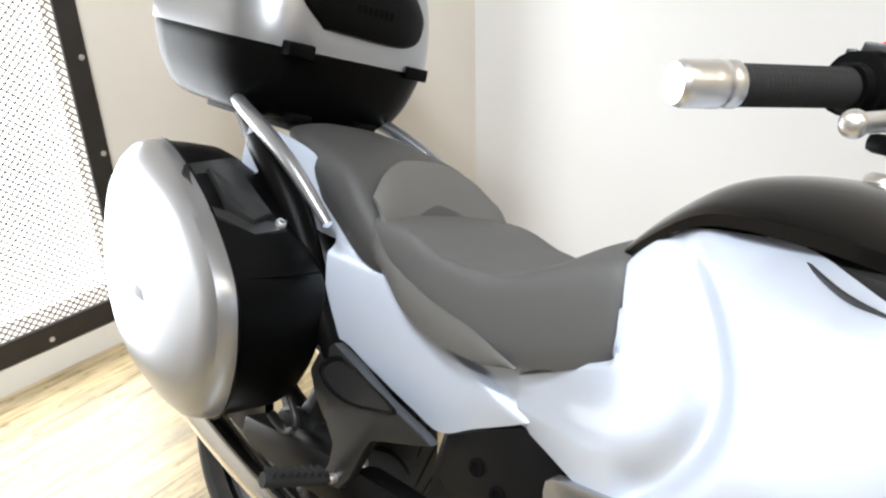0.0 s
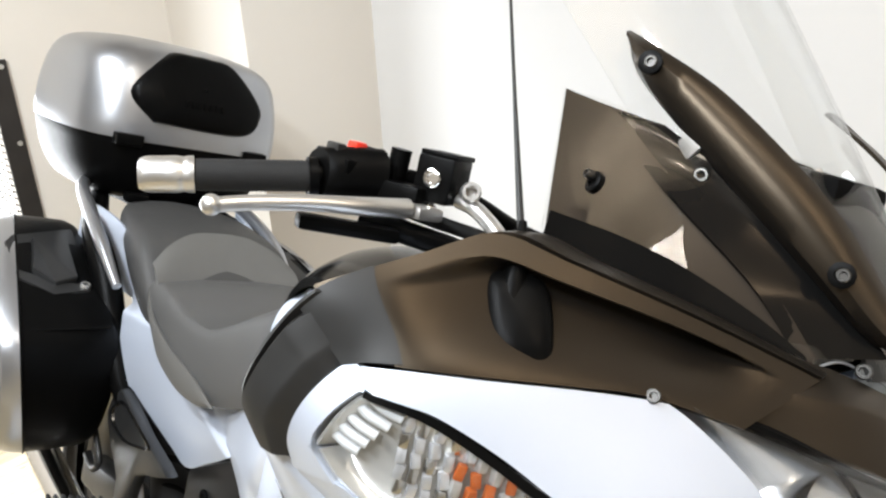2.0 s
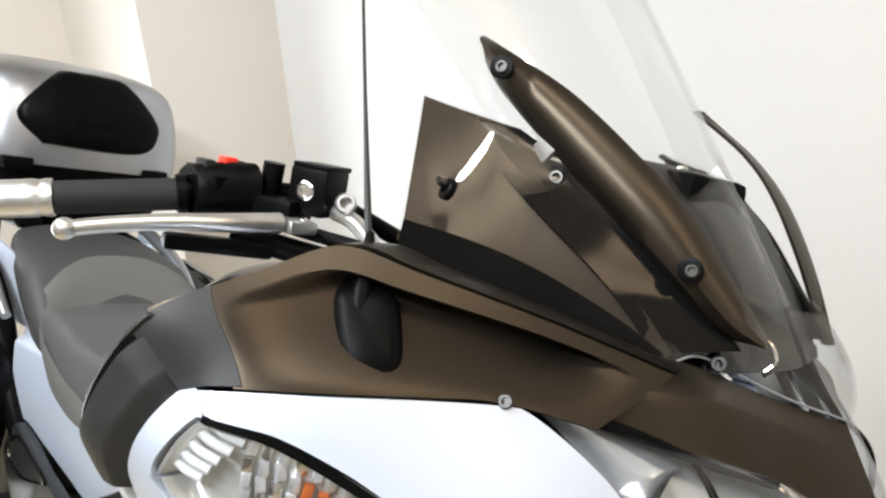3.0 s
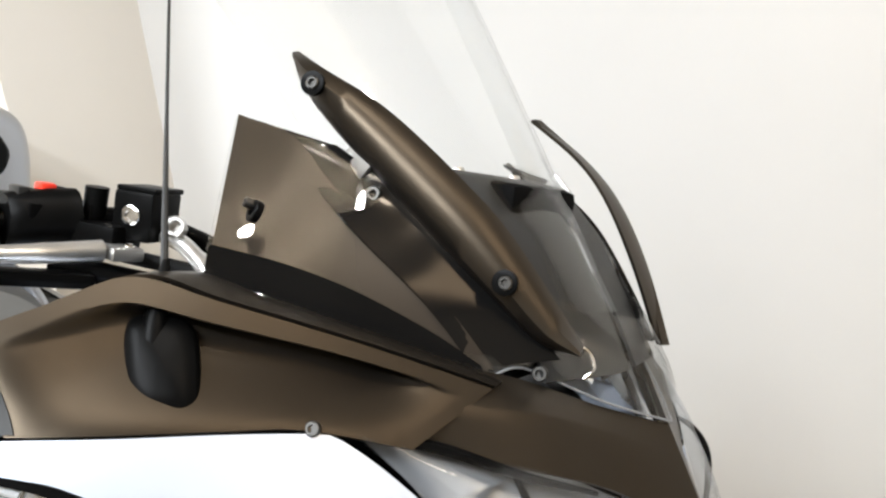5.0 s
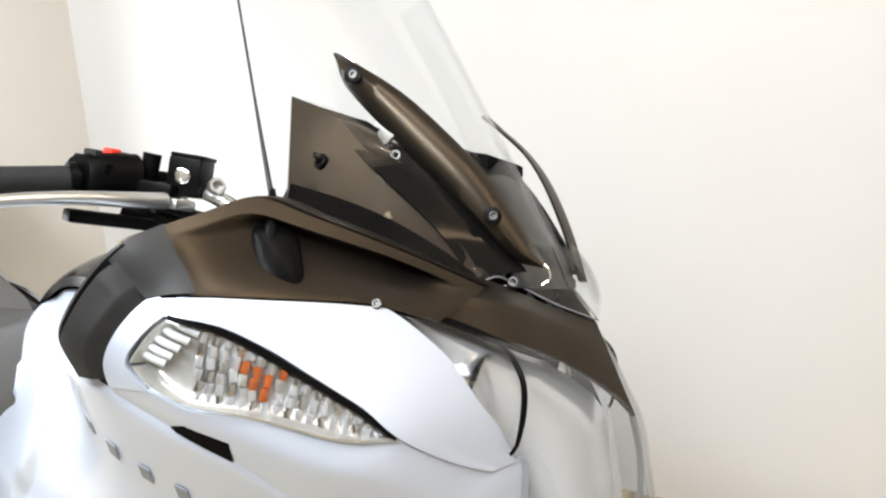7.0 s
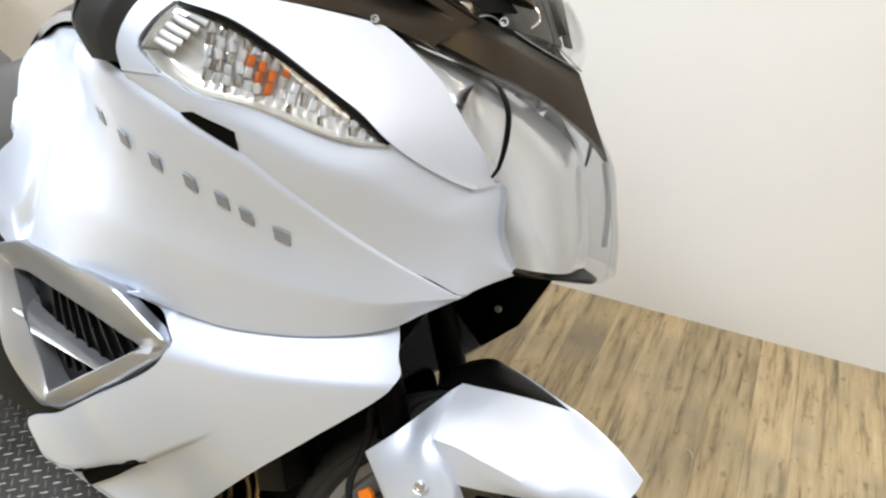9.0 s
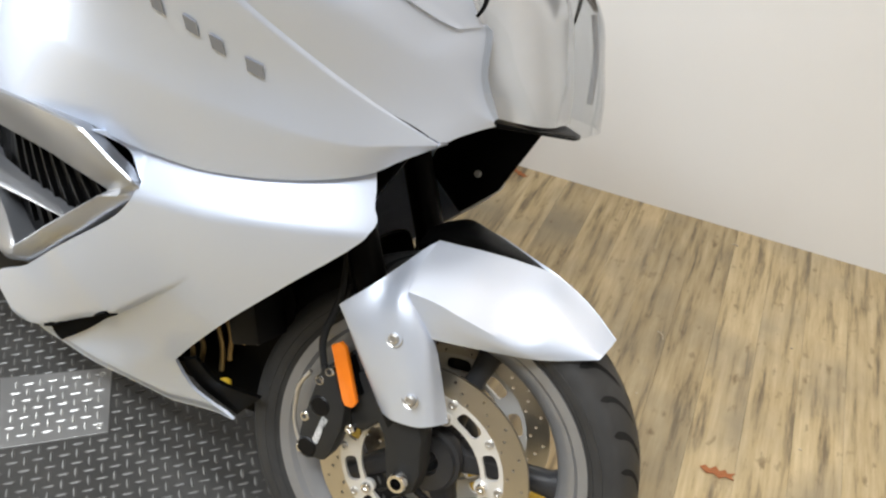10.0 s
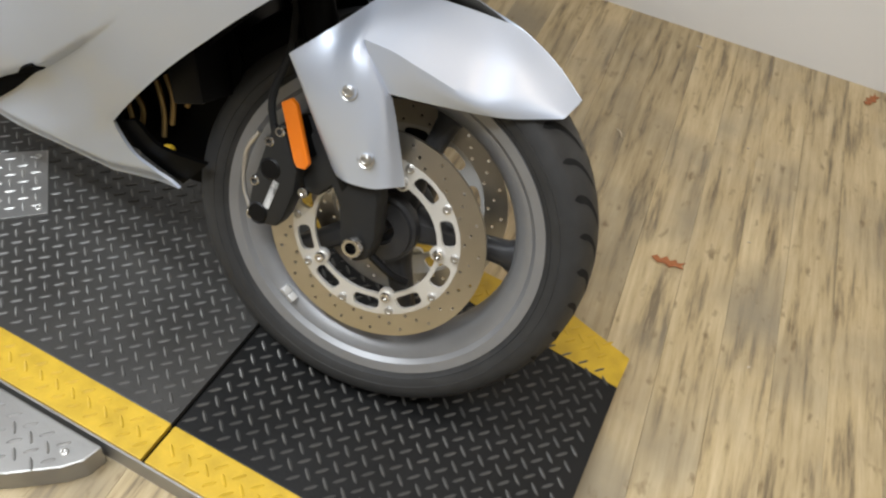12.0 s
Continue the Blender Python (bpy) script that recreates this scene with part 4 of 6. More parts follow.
    # silencer
    muff = part("silencer", tube([(-1.90, side * .21, .43), (-1.64, side * .20, .342), (-1.42, side * .19, .293), (-1.20, side * .18, .26)], [0.034, 0.034, 0.032, 0.028], 20, 20), CHROME, bike, "bright metal silencer")
    part("clamp", tube([(-1.335, side * .187, .280), (-1.322, side * .187, .277)], 0.036, 20, 3), DARK, muff)
    # fork legs and front flap
    part("fork_leg", tube([(-.01, side * .094, .31), (-.06, side * .098, .42), (-.12, side * .10, .54)], [0.018, 0.026, 0.029], 16, 8), DARK, bike, "dark cast fork leg")
    part("fork_tube", tube([(-.12, side * .10, .54), (-.36, side * .10, 1.02)], 0.0235, 16, 4), BLACK, bike)

# deflector plates inside the nose, and the dark core that the panels wrap
part("inner_flap", slab([(-.02, .79), (-.072, .66), (-.125, .605), (-.20, .66), (-.16, .80)], "y", 0.165, 0.172, 0.002), BLACK, bike, "black inner deflector")
part("inner_flap", slab([(-.06, .79), (-.15, .60), (-.235, .50), (-.28, .70)], "y", -0.172, -0.165, 0.002), BLACK, bike, "black inner deflector")
part("flap_screw", bolt((-.111, 0.165, .676), (0, -1, 0), 0.006, 0.004), ALU, bike)
part("radiator", block((-.33, 0, .56), (0.05, 0.30, 0.34), 0.006, pose(0, 0, 0, 0, -22, 0)), DARK, bike, "black radiator core")
part("engine", loft([[(x, y, z) for y, z in ((-w, zl), (-w, zm), (-w * 0.8, zh), (w * 0.8, zh), (w, zm), (w, zl), (0, zl - 0.03))] for x, w, zl, zm, zh in ((-.42, .11, .30, .45, .66), (-.62, .12, .30, .45, .72), (-.85, .125, .31, .45, .70), (-1.05, .12, .33, .42, .62), (-1.12, .10, .36, .42, .55))], 28, 16, True, True), DARK, bike, "dark engine block")
part("inner_fairing", loft([[(x, y, z) for y, z in ((-w, zl), (-w * 1.05, zm), (-w, zh), (w, zh), (w * 1.05, zm), (w, zl))] for x, w, zl, zm, zh in ((-.10, .10, .80, .88, .97), (-.20, .17, .74, .88, 1.02), (-.34, .24, .72, .88, 1.0), (-.55, .20, .70, .84, .95))], 24, 12, True, True), BLACK, bike, "black inner fairing")
part("swingarm", slab([(-1.05, .40), (-1.30, .38), (-1.60, .33), (-1.60, .27), (-1.30, .29), (-1.05, .32)], "y", -.12, -.07, 0.008), DARK, bike)
part("subframe_core", loft([[(x, y, z) for y, z in ((-w, zl), (-w, zh), (w, zh), (w, zl))] for x, w, zl, zh in ((-.90, .07, .62, .71), (-1.15, .075, .60, .70), (-1.40, .085, .63, .76), (-1.62, .08, .76, .86), (-1.72, .06, .83, .87))], 20, 14, True, True), BLACK, bike, "black frame under the seat")

# tank cover between fairing and seat
part("tank_cover", loft([[(x, -w, zs - 0.02), (x, -w * 0.98, zs), (x, -w * 0.6, zt), (x, 0, zt + 0.01), (x, w * 0.6, zt), (x, w * 0.98, zs), (x, w, zs - 0.02)]
                         for x, w, zs, zt in ((-.895, .13, .890, .915), (-.84, .158, .942, .972), (-.77, .178, .988, 1.022), (-.66, .205, 1.002, 1.044), (-.55, .23, 1.0, 1.034), (-.46, .22, .985, 1.0))], 30, 24), GLOSS, bike, "glossy black tank cover")
tank_cap = part("filler_cap", lathe([(0.0001, 0.012), (0.03, 0.012), (0.036, 0.006), (0.037, 0.0)], 32), ALU, bike, "round metal filler cap")
tank_cap.matrix_basis = Matrix.Translation(Vector((-.64, 0, 1.054)) - Vector(BASE[bike.name])) @ pose(0, 0, 0, 90)

# seats
seat_rows = []
for x, w, zl, zt, zc in ((-1.318, .150, .770, .812, .817), (-1.304, .163, .758, .820, .826), (-1.23, .168, .735, .822, .828), (-1.15, .171, .698, .806, .812), (-1.06, .172, .690, .808, .813), (-.985, .173, .706, .836, .856), (-.935, .175, .726, .862, .892), (-.895, .176, .750, .880, .915), (-.870, .175, .765, .888, .928), (-.860, .171, .772, .884, .930)):
    row = []
    for f, z in ((-.955, zl), (-1, zl + (zt - zl) * 0.25), (-1, zl + (zt - zl) * 0.7), (-.95, zt), (-.80, zt + (zc - zt) * 0.45), (-.45, zc - 0.001), (0, zc), (.45, zc - 0.001), (.80, zt + (zc - zt) * 0.45), (.95, zt), (1, zl + (zt - zl) * 0.7), (1, zl + (zt - zl) * 0.25), (.955, zl)):
        slant = 0.028 * ease(x, -1.0, -.86) * min(1.0, (zc - z) / (zc - zl))
        row.append((x + slant - 0.024 * ease(-x, 1.18, 1.31) * (1 - f * f), w * f, z))
    seat_rows.append(row)
seat = part("rider_seat", loft(seat_rows, 56, 48, cap=True), SEAT, bike, "grey vinyl rider seat with a scooped base")
for side in (-1, 1):
    a = spline([(-1.300, .163, .808), (-1.25, .174, .776), (-1.146, .177, .745), (-1.064, .178, .735), (-1.006, .177, .721), (-.966, .176, .711)], 30)
    b = spline([(-1.296, .159, .762), (-1.245, .170, .742), (-1.193, .173, .708), (-1.107, .174, .688), (-1.03, .174, .691), (-.975, .174, .706)], 30)
    bm = bmesh.new()
    sheet(bm, [[(p[0] + (q[0] - p[0]) * t, side * (p[1] + (q[1] - p[1]) * t + 0.012 * t * (1 - t)), p[2] + (q[2] - p[2]) * t) for p, q in zip(a, b)] for t in (0, 0.2, 0.5, 0.8, 1)])
    thicken(bm, 0.004)
    part("side_bolster", bm, SEATL, seat, "lighter grey side of the seat")
pillion = part("pillion_seat", loft([[(x, -w * 0.95, zl), (x, -w, zl + (zt - zl) * 0.5), (x, -w * 0.92, zt), (x, -w * 0.5, zc), (x, 0, zc + 0.004), (x, w * 0.5, zc), (x, w * 0.92, zt), (x, w, zl + (zt - zl) * 0.5), (x, w * 0.95, zl)]
               for x, w, zl, zt, zc in ((-1.272, .15, .742, .775, .785), (-1.29, .164, .742, .802, .806), (-1.335, .167, .755, .836, .848), (-1.40, .164, .788, .878, .892), (-1.50, .150, .83, .898, .912), (-1.58, .13, .86, .905, .92), (-1.645, .10, .88, .905, .915))], 40, 30), PILL, bike, "darker grey pillion seat")
bm = bmesh.new()
pts = spline([(-1.330, .0, .806), (-1.325, .08, .806), (-1.312, .130, .802), (-1.300, .158, .795)], 20)
top = spline([(-1.398, .0, .890), (-1.390, .06, .886), (-1.366, .112, .866), (-1.336, .150, .834)], 20)
rows = []
for t in (0, 0.25, 0.5, 0.75, 1):
    half = [np.array(p) + (np.array(q) - np.array(p)) * t + np.array((0.006 + 0.010 * (1 - t), 0, 0.028 * t * (1 - t) + 0.010)) for p, q in zip(pts, top)]
    rows.append([(p[0], -p[1], p[2]) for p in half[::-1]] + [tuple(p) for p in half[1:]])
sheet(bm, rows)
thicken(bm, 0.008)
part("back_pad", bm, SEATL, pillion, "lighter grey bolster at the front of the pillion seat")

# nose: black spine over the headlight, clear lens, reflectors
up = spline([(-.150, -.190, 1.100), (-.112, -.128, 1.094), (-.065, -.06, 1.074), (-.024, 0, 1.060)], 20)
fold = spline([(-.152, -.235, 1.078), (-.088, -.140, 1.074), (-.055, -.075, 1.060), (-.008, 0, 1.036)], 20)
lo = spline([(-.156, -.246, 1.051), (-.074, -.149, 1.034), (-.031, -.076, 1.016), (.014, -.024, .985), (.042, 0, .960)], 20)
rows = []
for a, b, t in ((up, fold, 0), (up, fold, 0.5), (up, fold, 0.92), (fold, lo, 0.04), (fold, lo, 0.3), (fold, lo, 0.65), (fold, lo, 1)):
    half = [(p + (q - p) * t) * np.array((1, 1 - 0.035 * (1 - ease(k, 0, 6)), 1)) for k, (p, q) in enumerate(zip(a, b))]
    rows.append([tuple(p) for p in half] + [(p[0], -p[1], p[2]) for p in half[-2::-1]])
bm = bmesh.new()
sheet(bm, rows)
thicken(bm, 0.005)
spine = part("nose_cover", bm, SATIN, bike, "satin black cover over the headlight")
edge = spline([(-.153, -.261, 1.060), (-.094, -.213, 1.007), (-.064, -.194, .965), (-.053, -.178, .948), (-.035, -.154, .912), (-.028, -.147, .858), (-.012, -.118, .812)], 24)
ridge = spline([(-.118, -.214, 1.046), (-.06, -.130, 1.030), (0.004, -.035, .992), (.042, 0, .958), (.060, 0, .905), (.074, 0, .86), (.079, 0, .812)], 24)
rows = []
for t in np.linspace(0, 1, 9):
    rows.append([tuple(p + (q - p) * t + np.array((0.030, -0.022, 0.0)) * 4 * t * (1 - t) * (0.25 + 0.75 * k / 23)) for k, (p, q) in enumerate(zip(edge, ridge))])
for side in (-1, 1):
    bm = bmesh.new()
    sheet(bm, [[(p[0], -side * p[1], p[2]) for p in row] for row in rows])
    thicken(bm, 0.002)
    light = part("headlight", bm, CLEAR, bike, "large clear headlight lens")
    bm = lathe([(0.0001, -0.055), (0.02, -0.05), (0.04, -0.03), (0.052, -0.005), (0.055, 0.0)], 40)
    ob = part("reflector", bm, CHROME, light, "round mirrored reflector")
    ob.matrix_basis = Matrix.Translation((-.088, side * .162, .966)) @ pose(0, 0, 0, 0, 0, -78 * 1 + (0 if side < 0 else -24))
    part("reflector_ring", tube([(-.085, side * .150, 1.030), (-.060, side * .166, 1.021), (-.041, side * .172, 1.000), (-.034, side * .174, .970), (-.034, side * .176, .936), (-.040, side * .176, .922)], [0.002, 0.0035, 0.0035, 0.002], 8, 24), BLACK, light, "black ring round the reflector")
    part("lens_seal", tube([(-.166, side * .268, 1.058), (-.12, side * .205, 1.048), (-.074, side * .153, 1.031), (-.04, side * .09, 1.014)], [0.004, 0.005, 0.004, 0.002], 8, 20), BLACK, light, "black seal over the lens")
    inner = [[tuple(np.array((p[0] - 0.040, -side * p[1] * 0.93, p[2]))) for p in row] for row in rows]
    bm = bmesh.new()
    sheet(bm, inner)
    part("reflector_shell", bm, REFL, light, "silvered inner shell")
    if side > 0:
        part("side_rib", tube([(.030, side * .032, .955), (.048, side * .040, .90), (.058, side * .036, .845)], 0.004, 8, 12), CASE, light)
part("nose_lip", slab([(-.02, -.120), (.066, -.012), (.066, .012), (-.02, .120), (-.06, .122), (-.06, -.122)], "z", .801, .807, 0.0015), BLACK, bike, "black lip below the headlight")

# windscreen: clear sheet, smoked side deflectors, two black arms
sweep = []
for s in (0.14, 0.35, 0.55, 0.78, 1.0):
    xm, zm, w = -.045 - .345 * s, 1.082 + .44 * s - .02 * s * s, .115 + .12 * s
    sweep.append([(xm - .115 - .04 * s, -w * 1.1, zm + 0.0), (xm - .045, -w * 0.62, zm), (xm, 0, zm), (xm - .045, w * 0.62, zm), (xm - .115 - .04 * s, w * 1.1, zm)])
screen = part("windscreen", loft(sweep, 36, 20, thick=0.003), SCREEN, bike, "tall clear windscreen")
low_edge = spline([(-.290, -.296, 1.143), (-.24, -.251, 1.128), (-.196, -.211, 1.114), (-.157, -.174, 1.101), (-.126, -.146, 1.092), (-.113, -.121, 1.100), (-.100, -.098, 1.095), (-.060, -.055, 1.077), (-.022, 0, 1.063)], 48)
top_edge = spline([(-.367, -.2205, 1.271), (-.31, -.200, 1.262), (-.26, -.178, 1.240), (-.21, -.150, 1.212), (-.165, -.125, 1.188), (-.14, -.105, 1.172), (-.115, -.08, 1.158), (-.085, -.045, 1.148), (-.062, 0, 1.144)], 48)
bm = bmesh.new()
rows = []
for t in np.linspace(0, 1, 9):
    half = [p + (q - p) * t + np.array((0.014, 0, 0)) * 4 * t * (1 - t) * (k / 47) ** 2 for k, (p, q) in enumerate(zip(low_edge, top_edge))]
    rows.append([tuple(p) for p in half] + [(p[0], -p[1], p[2]) for p in half[-2::-1]])
sheet(bm, rows)
thicken(bm, 0.003)
lower_screen = part("lower_screen", bm, SCREEN, bike, "clear lower screen that wraps round the cockpit")
for side in (-1, 1):
    flip = np.array((1, -side, 1))
    part("clear_edge", tube([p * flip for p in low_edge], 0.0011, 6, 90), PRINT, lower_screen, "pale cut edge of the clear screen")
    base = spline([(-.2895, .292, 1.1445), (-.24, .246, 1.130), (-.196, .206, 1.116), (-.157, .169, 1.103), (-.126, .141, 1.094)], 40)
    head = spline([(-.3665, .2185, 1.2705), (-.325, .190, 1.258), (-.275, .189, 1.224), (-.219, .186, 1.190), (-.158, .163, 1.143), (-.124, .137, 1.100)], 40)
    bm = bmesh.new()
    sheet(bm, [[tuple((p + (q - p) * t) * np.array((1, side, 1))) for p, q in zip(base, head)] for t in np.linspace(0, 1, 7)])
    thicken(bm, 0.003)
    shield = part("side_deflector", bm, BROWN, bike, "glossy dark brown panel behind the clear screen")
    tail = spline([(-.312, .184, 1.264), (-.262, .176, 1.246), (-.190, .146, 1.208), (-.125, .118, 1.150), (-.088, .100, 1.110)], 40)
    bm = bmesh.new()
    sheet(bm, [[tuple((p + (q - p) * t) * np.array((1, side, 1)) - np.array((0, side * 0.005, 0))) for p, q in zip(head[4:], tail[4:])] for t in (-0.35, 0, 0.33, 0.67, 1)])
    thicken(bm, 0.003)
    part("inner_plate", bm, GLOSS, shield, "glossy black plate beside the brown panel")
    brim = spline([(-.290, .290, 1.168), (-.249, .250, 1.160), (-.207, .216, 1.147), (-.160, .172, 1.122), (-.128, .143, 1.100)], 40)
    bm = bmesh.new()
    sheet(bm, [[tuple((p + (q - p) * t + np.array((0, 0.0025, 0))) * np.array((1, side, 1))) for p, q in zip(base, brim)] for t in (0, 0.5, 1)])
    thicken(bm, 0.002)
    part("lower_band", bm, GLOSS, shield, "glossy black folded lower edge")
    grommet = part("grommet", bolt((-.274, side * .266, 1.196), (-.3, side * .8, .3), 0.009, 0.003), BLACK, shield, "black rubber grommet")
    part("grommet_pin", bolt((-.279, side * .267, 1.201), (-.3, side * .8, .3), 0.004, 0.005), SCREW, grommet)
    part("clip", block((-.262, side * .172, 1.246), (0.030, 0.006, 0.020), 0.002, pose(0, 0, 0, 0, 40, 0)), ALU, shield, "bright metal clip")
    uppr = spline([(-.338, .184, 1.332), (-.299, .191, 1.318), (-.242, .166, 1.290), (-.172, .141, 1.240), (-.130, .122, 1.201), (-.068, .096, 1.126)], 36)
    lowr = spline([(-.335, .183, 1.322), (-.314, .186, 1.290), (-.229, .169, 1.225), (-.148, .142, 1.163), (-.099, .115, 1.123), (-.068, .098, 1.118)], 36)
    if side > 0:
        uppr = spline([(-.304, .160, 1.323), (-.239, .165, 1.284), (-.195, .165, 1.243), (-.149, .160, 1.179), (-.103, .155, 1.099)], 36)
        lowr = [p + np.array((0.006, 0.024, -0.014)) * (0.1 + math.sin(math.pi * (k + 1) / 37)) for k, p in enumerate(uppr)]
    bm = bmesh.new()
    rows = []
    for t, o in ((0, 0), (0.08, 0.005), (0.3, 0.013), (0.6, 0.014), (0.85, 0.008), (1, -0.003)):
        rows.append([(p[0] + (q[0] - p[0]) * t + o * 0.35, side * (p[1] + (q[1] - p[1]) * t + o), p[2] + (q[2] - p[2]) * t) for p, q in zip(uppr, lowr)])
    sheet(bm, rows)
    thicken(bm, 0.004)
    arm = part("screen_arm", bm, SATIN, bike, "satin black curved arm on the windscreen")
    if side < 0:
        for c in ((-.297, .204, 1.303), (-.122, .143, 1.168)):
            part("screw_recess", bolt((c[0] + 0.002, side * c[1], c[2]), (0.35, side, 0.1), 0.0105, 0.002), BLACK, arm)
            part("screw", bolt((c[0] + 0.003, side * c[1], c[2]), (0.35, side, 0.1), 0.0058, 0.004), SCREW, arm, "bright socket screw")
    for c in ((-.100, .100, 1.096), (-.242, .168, 1.219)):
        part("screw", bolt((c[0], side * c[1], c[2]), (0.35, side, 0.2), 0.0068, 0.007), SCREW, lower_screen, "bright socket screw")
    if side < 0:
        part("arm_clip", tube([(-.082, side * .086, 1.124), (-.070, side * .082, 1.120), (-.064, side * .080, 1.108), (-.070, side * .084, 1.098)], 0.0016, 6, 16), CHROME, arm, "bright wire clip")
part("dash", loft([[(-.46, -.20, 1.02), (-.46, 0, 1.05), (-.46, .20, 1.02)], [(-.34, -.22, 1.09), (-.34, 0, 1.12), (-.34, .22, 1.09)], [(-.22, -.20, 1.13), (-.22, 0, 1.16), (-.22, .20, 1.13)], [(-.12, -.12, 1.09), (-.10, 0, 1.11), (-.12, .12, 1.09)]], 16, 16, thick=0.01), MATTE, bike, "black instrument panel")
carrier = part("screen_motor", block((-.20, 0, 1.22), (0.05, 0.12, 0.05), 0.01), MATTE, bike, "black screen carrier")
for ya, yb in ((-.105, .025), (.046, .105)):
    bm = bmesh.new()
    sheet(bm, [[(x - 0.25 * abs(ya + (yb - ya) * t) ** 1.2, ya + (yb - ya) * t, z) for t in (0, 0.25, 0.5, 0.75, 1)] for x, z in ((-.235, 1.250), (-.200, 1.246), (-.152, 1.205), (-.115, 1.155), (-.088, 1.115), (-.074, 1.092))])
    thicken(bm, 0.004)
    part("inner_cowl", bm, GREY, carrier, "dark inner cowl under the screen")
part("screen_strut", rod((-.20, -.05, 1.15), (-.25, -.05, 1.25), 0.008), ALU, bike)
part("screen_strut", rod((-.20, .05, 1.15), (-.25, .05, 1.25), 0.008), ALU, bike)

part("handlebar_knob", tube([(-.655, .15, 1.140), (-.650, .156, 1.142), (-.640, .170, 1.147), (-.634, .178, 1.150)], [0.012, 0.026, 0.029, 0.014], 18, 10), BLACK, bike, "black round knob behind the cockpit")

# aerial on the cockpit side
foot = []
fu, fv, fn = np.array((0.0165, 0.0185, 0.0)), np.array((-0.020, 0.008, 0.030)), np.array((0.62, -0.55, 0.56))
for scale, out in ((1.0, -0.022), (1.02, 0.002), (0.97, 0.008), (0.84, 0.012), (0.55, 0.015), (0.03, 0.016)):
    ring_ = []
    for k in range(36):
        a = 2 * math.pi * k / 36
        u = scale * math.copysign(abs(math.cos(a)) ** 0.62, math.cos(a)) * (1.0 + 0.10 * math.sin(a))
        v = scale * math.copysign(abs(math.sin(a)) ** 0.62, math.sin(a))
        ring_.append(tuple(np.array((-.243, -.354, 1.091)) + u * fu + v * fv + out * fn))
    foot.append(ring_)
bm = bmesh.new()
sheet(bm, foot, close_u=True, cap=True)
aerial = part("aerial", bm, BLACK, bike, "black rubber aerial foot")
part("neck", tube([(-.248, -.360, 1.100), (-.256, -.354, 1.122), (-.262, -.348, 1.140), (-.272, -.340, 1.158)], [0.010, 0.0085, 0.006, 0.003], 12, 16), BLACK, aerial)
part("whip", tube([(-.2665, -.3437, 1.146), (-.309, -.321, 1.20), (-.387, -.279, 1.30), (-.543, -.194, 1.50), (-.62, -.152, 1.60)], [0.003, 0.0016, 0.0014, 0.0012, 0.001], 8, 40), GREY, aerial, "thin grey whip")

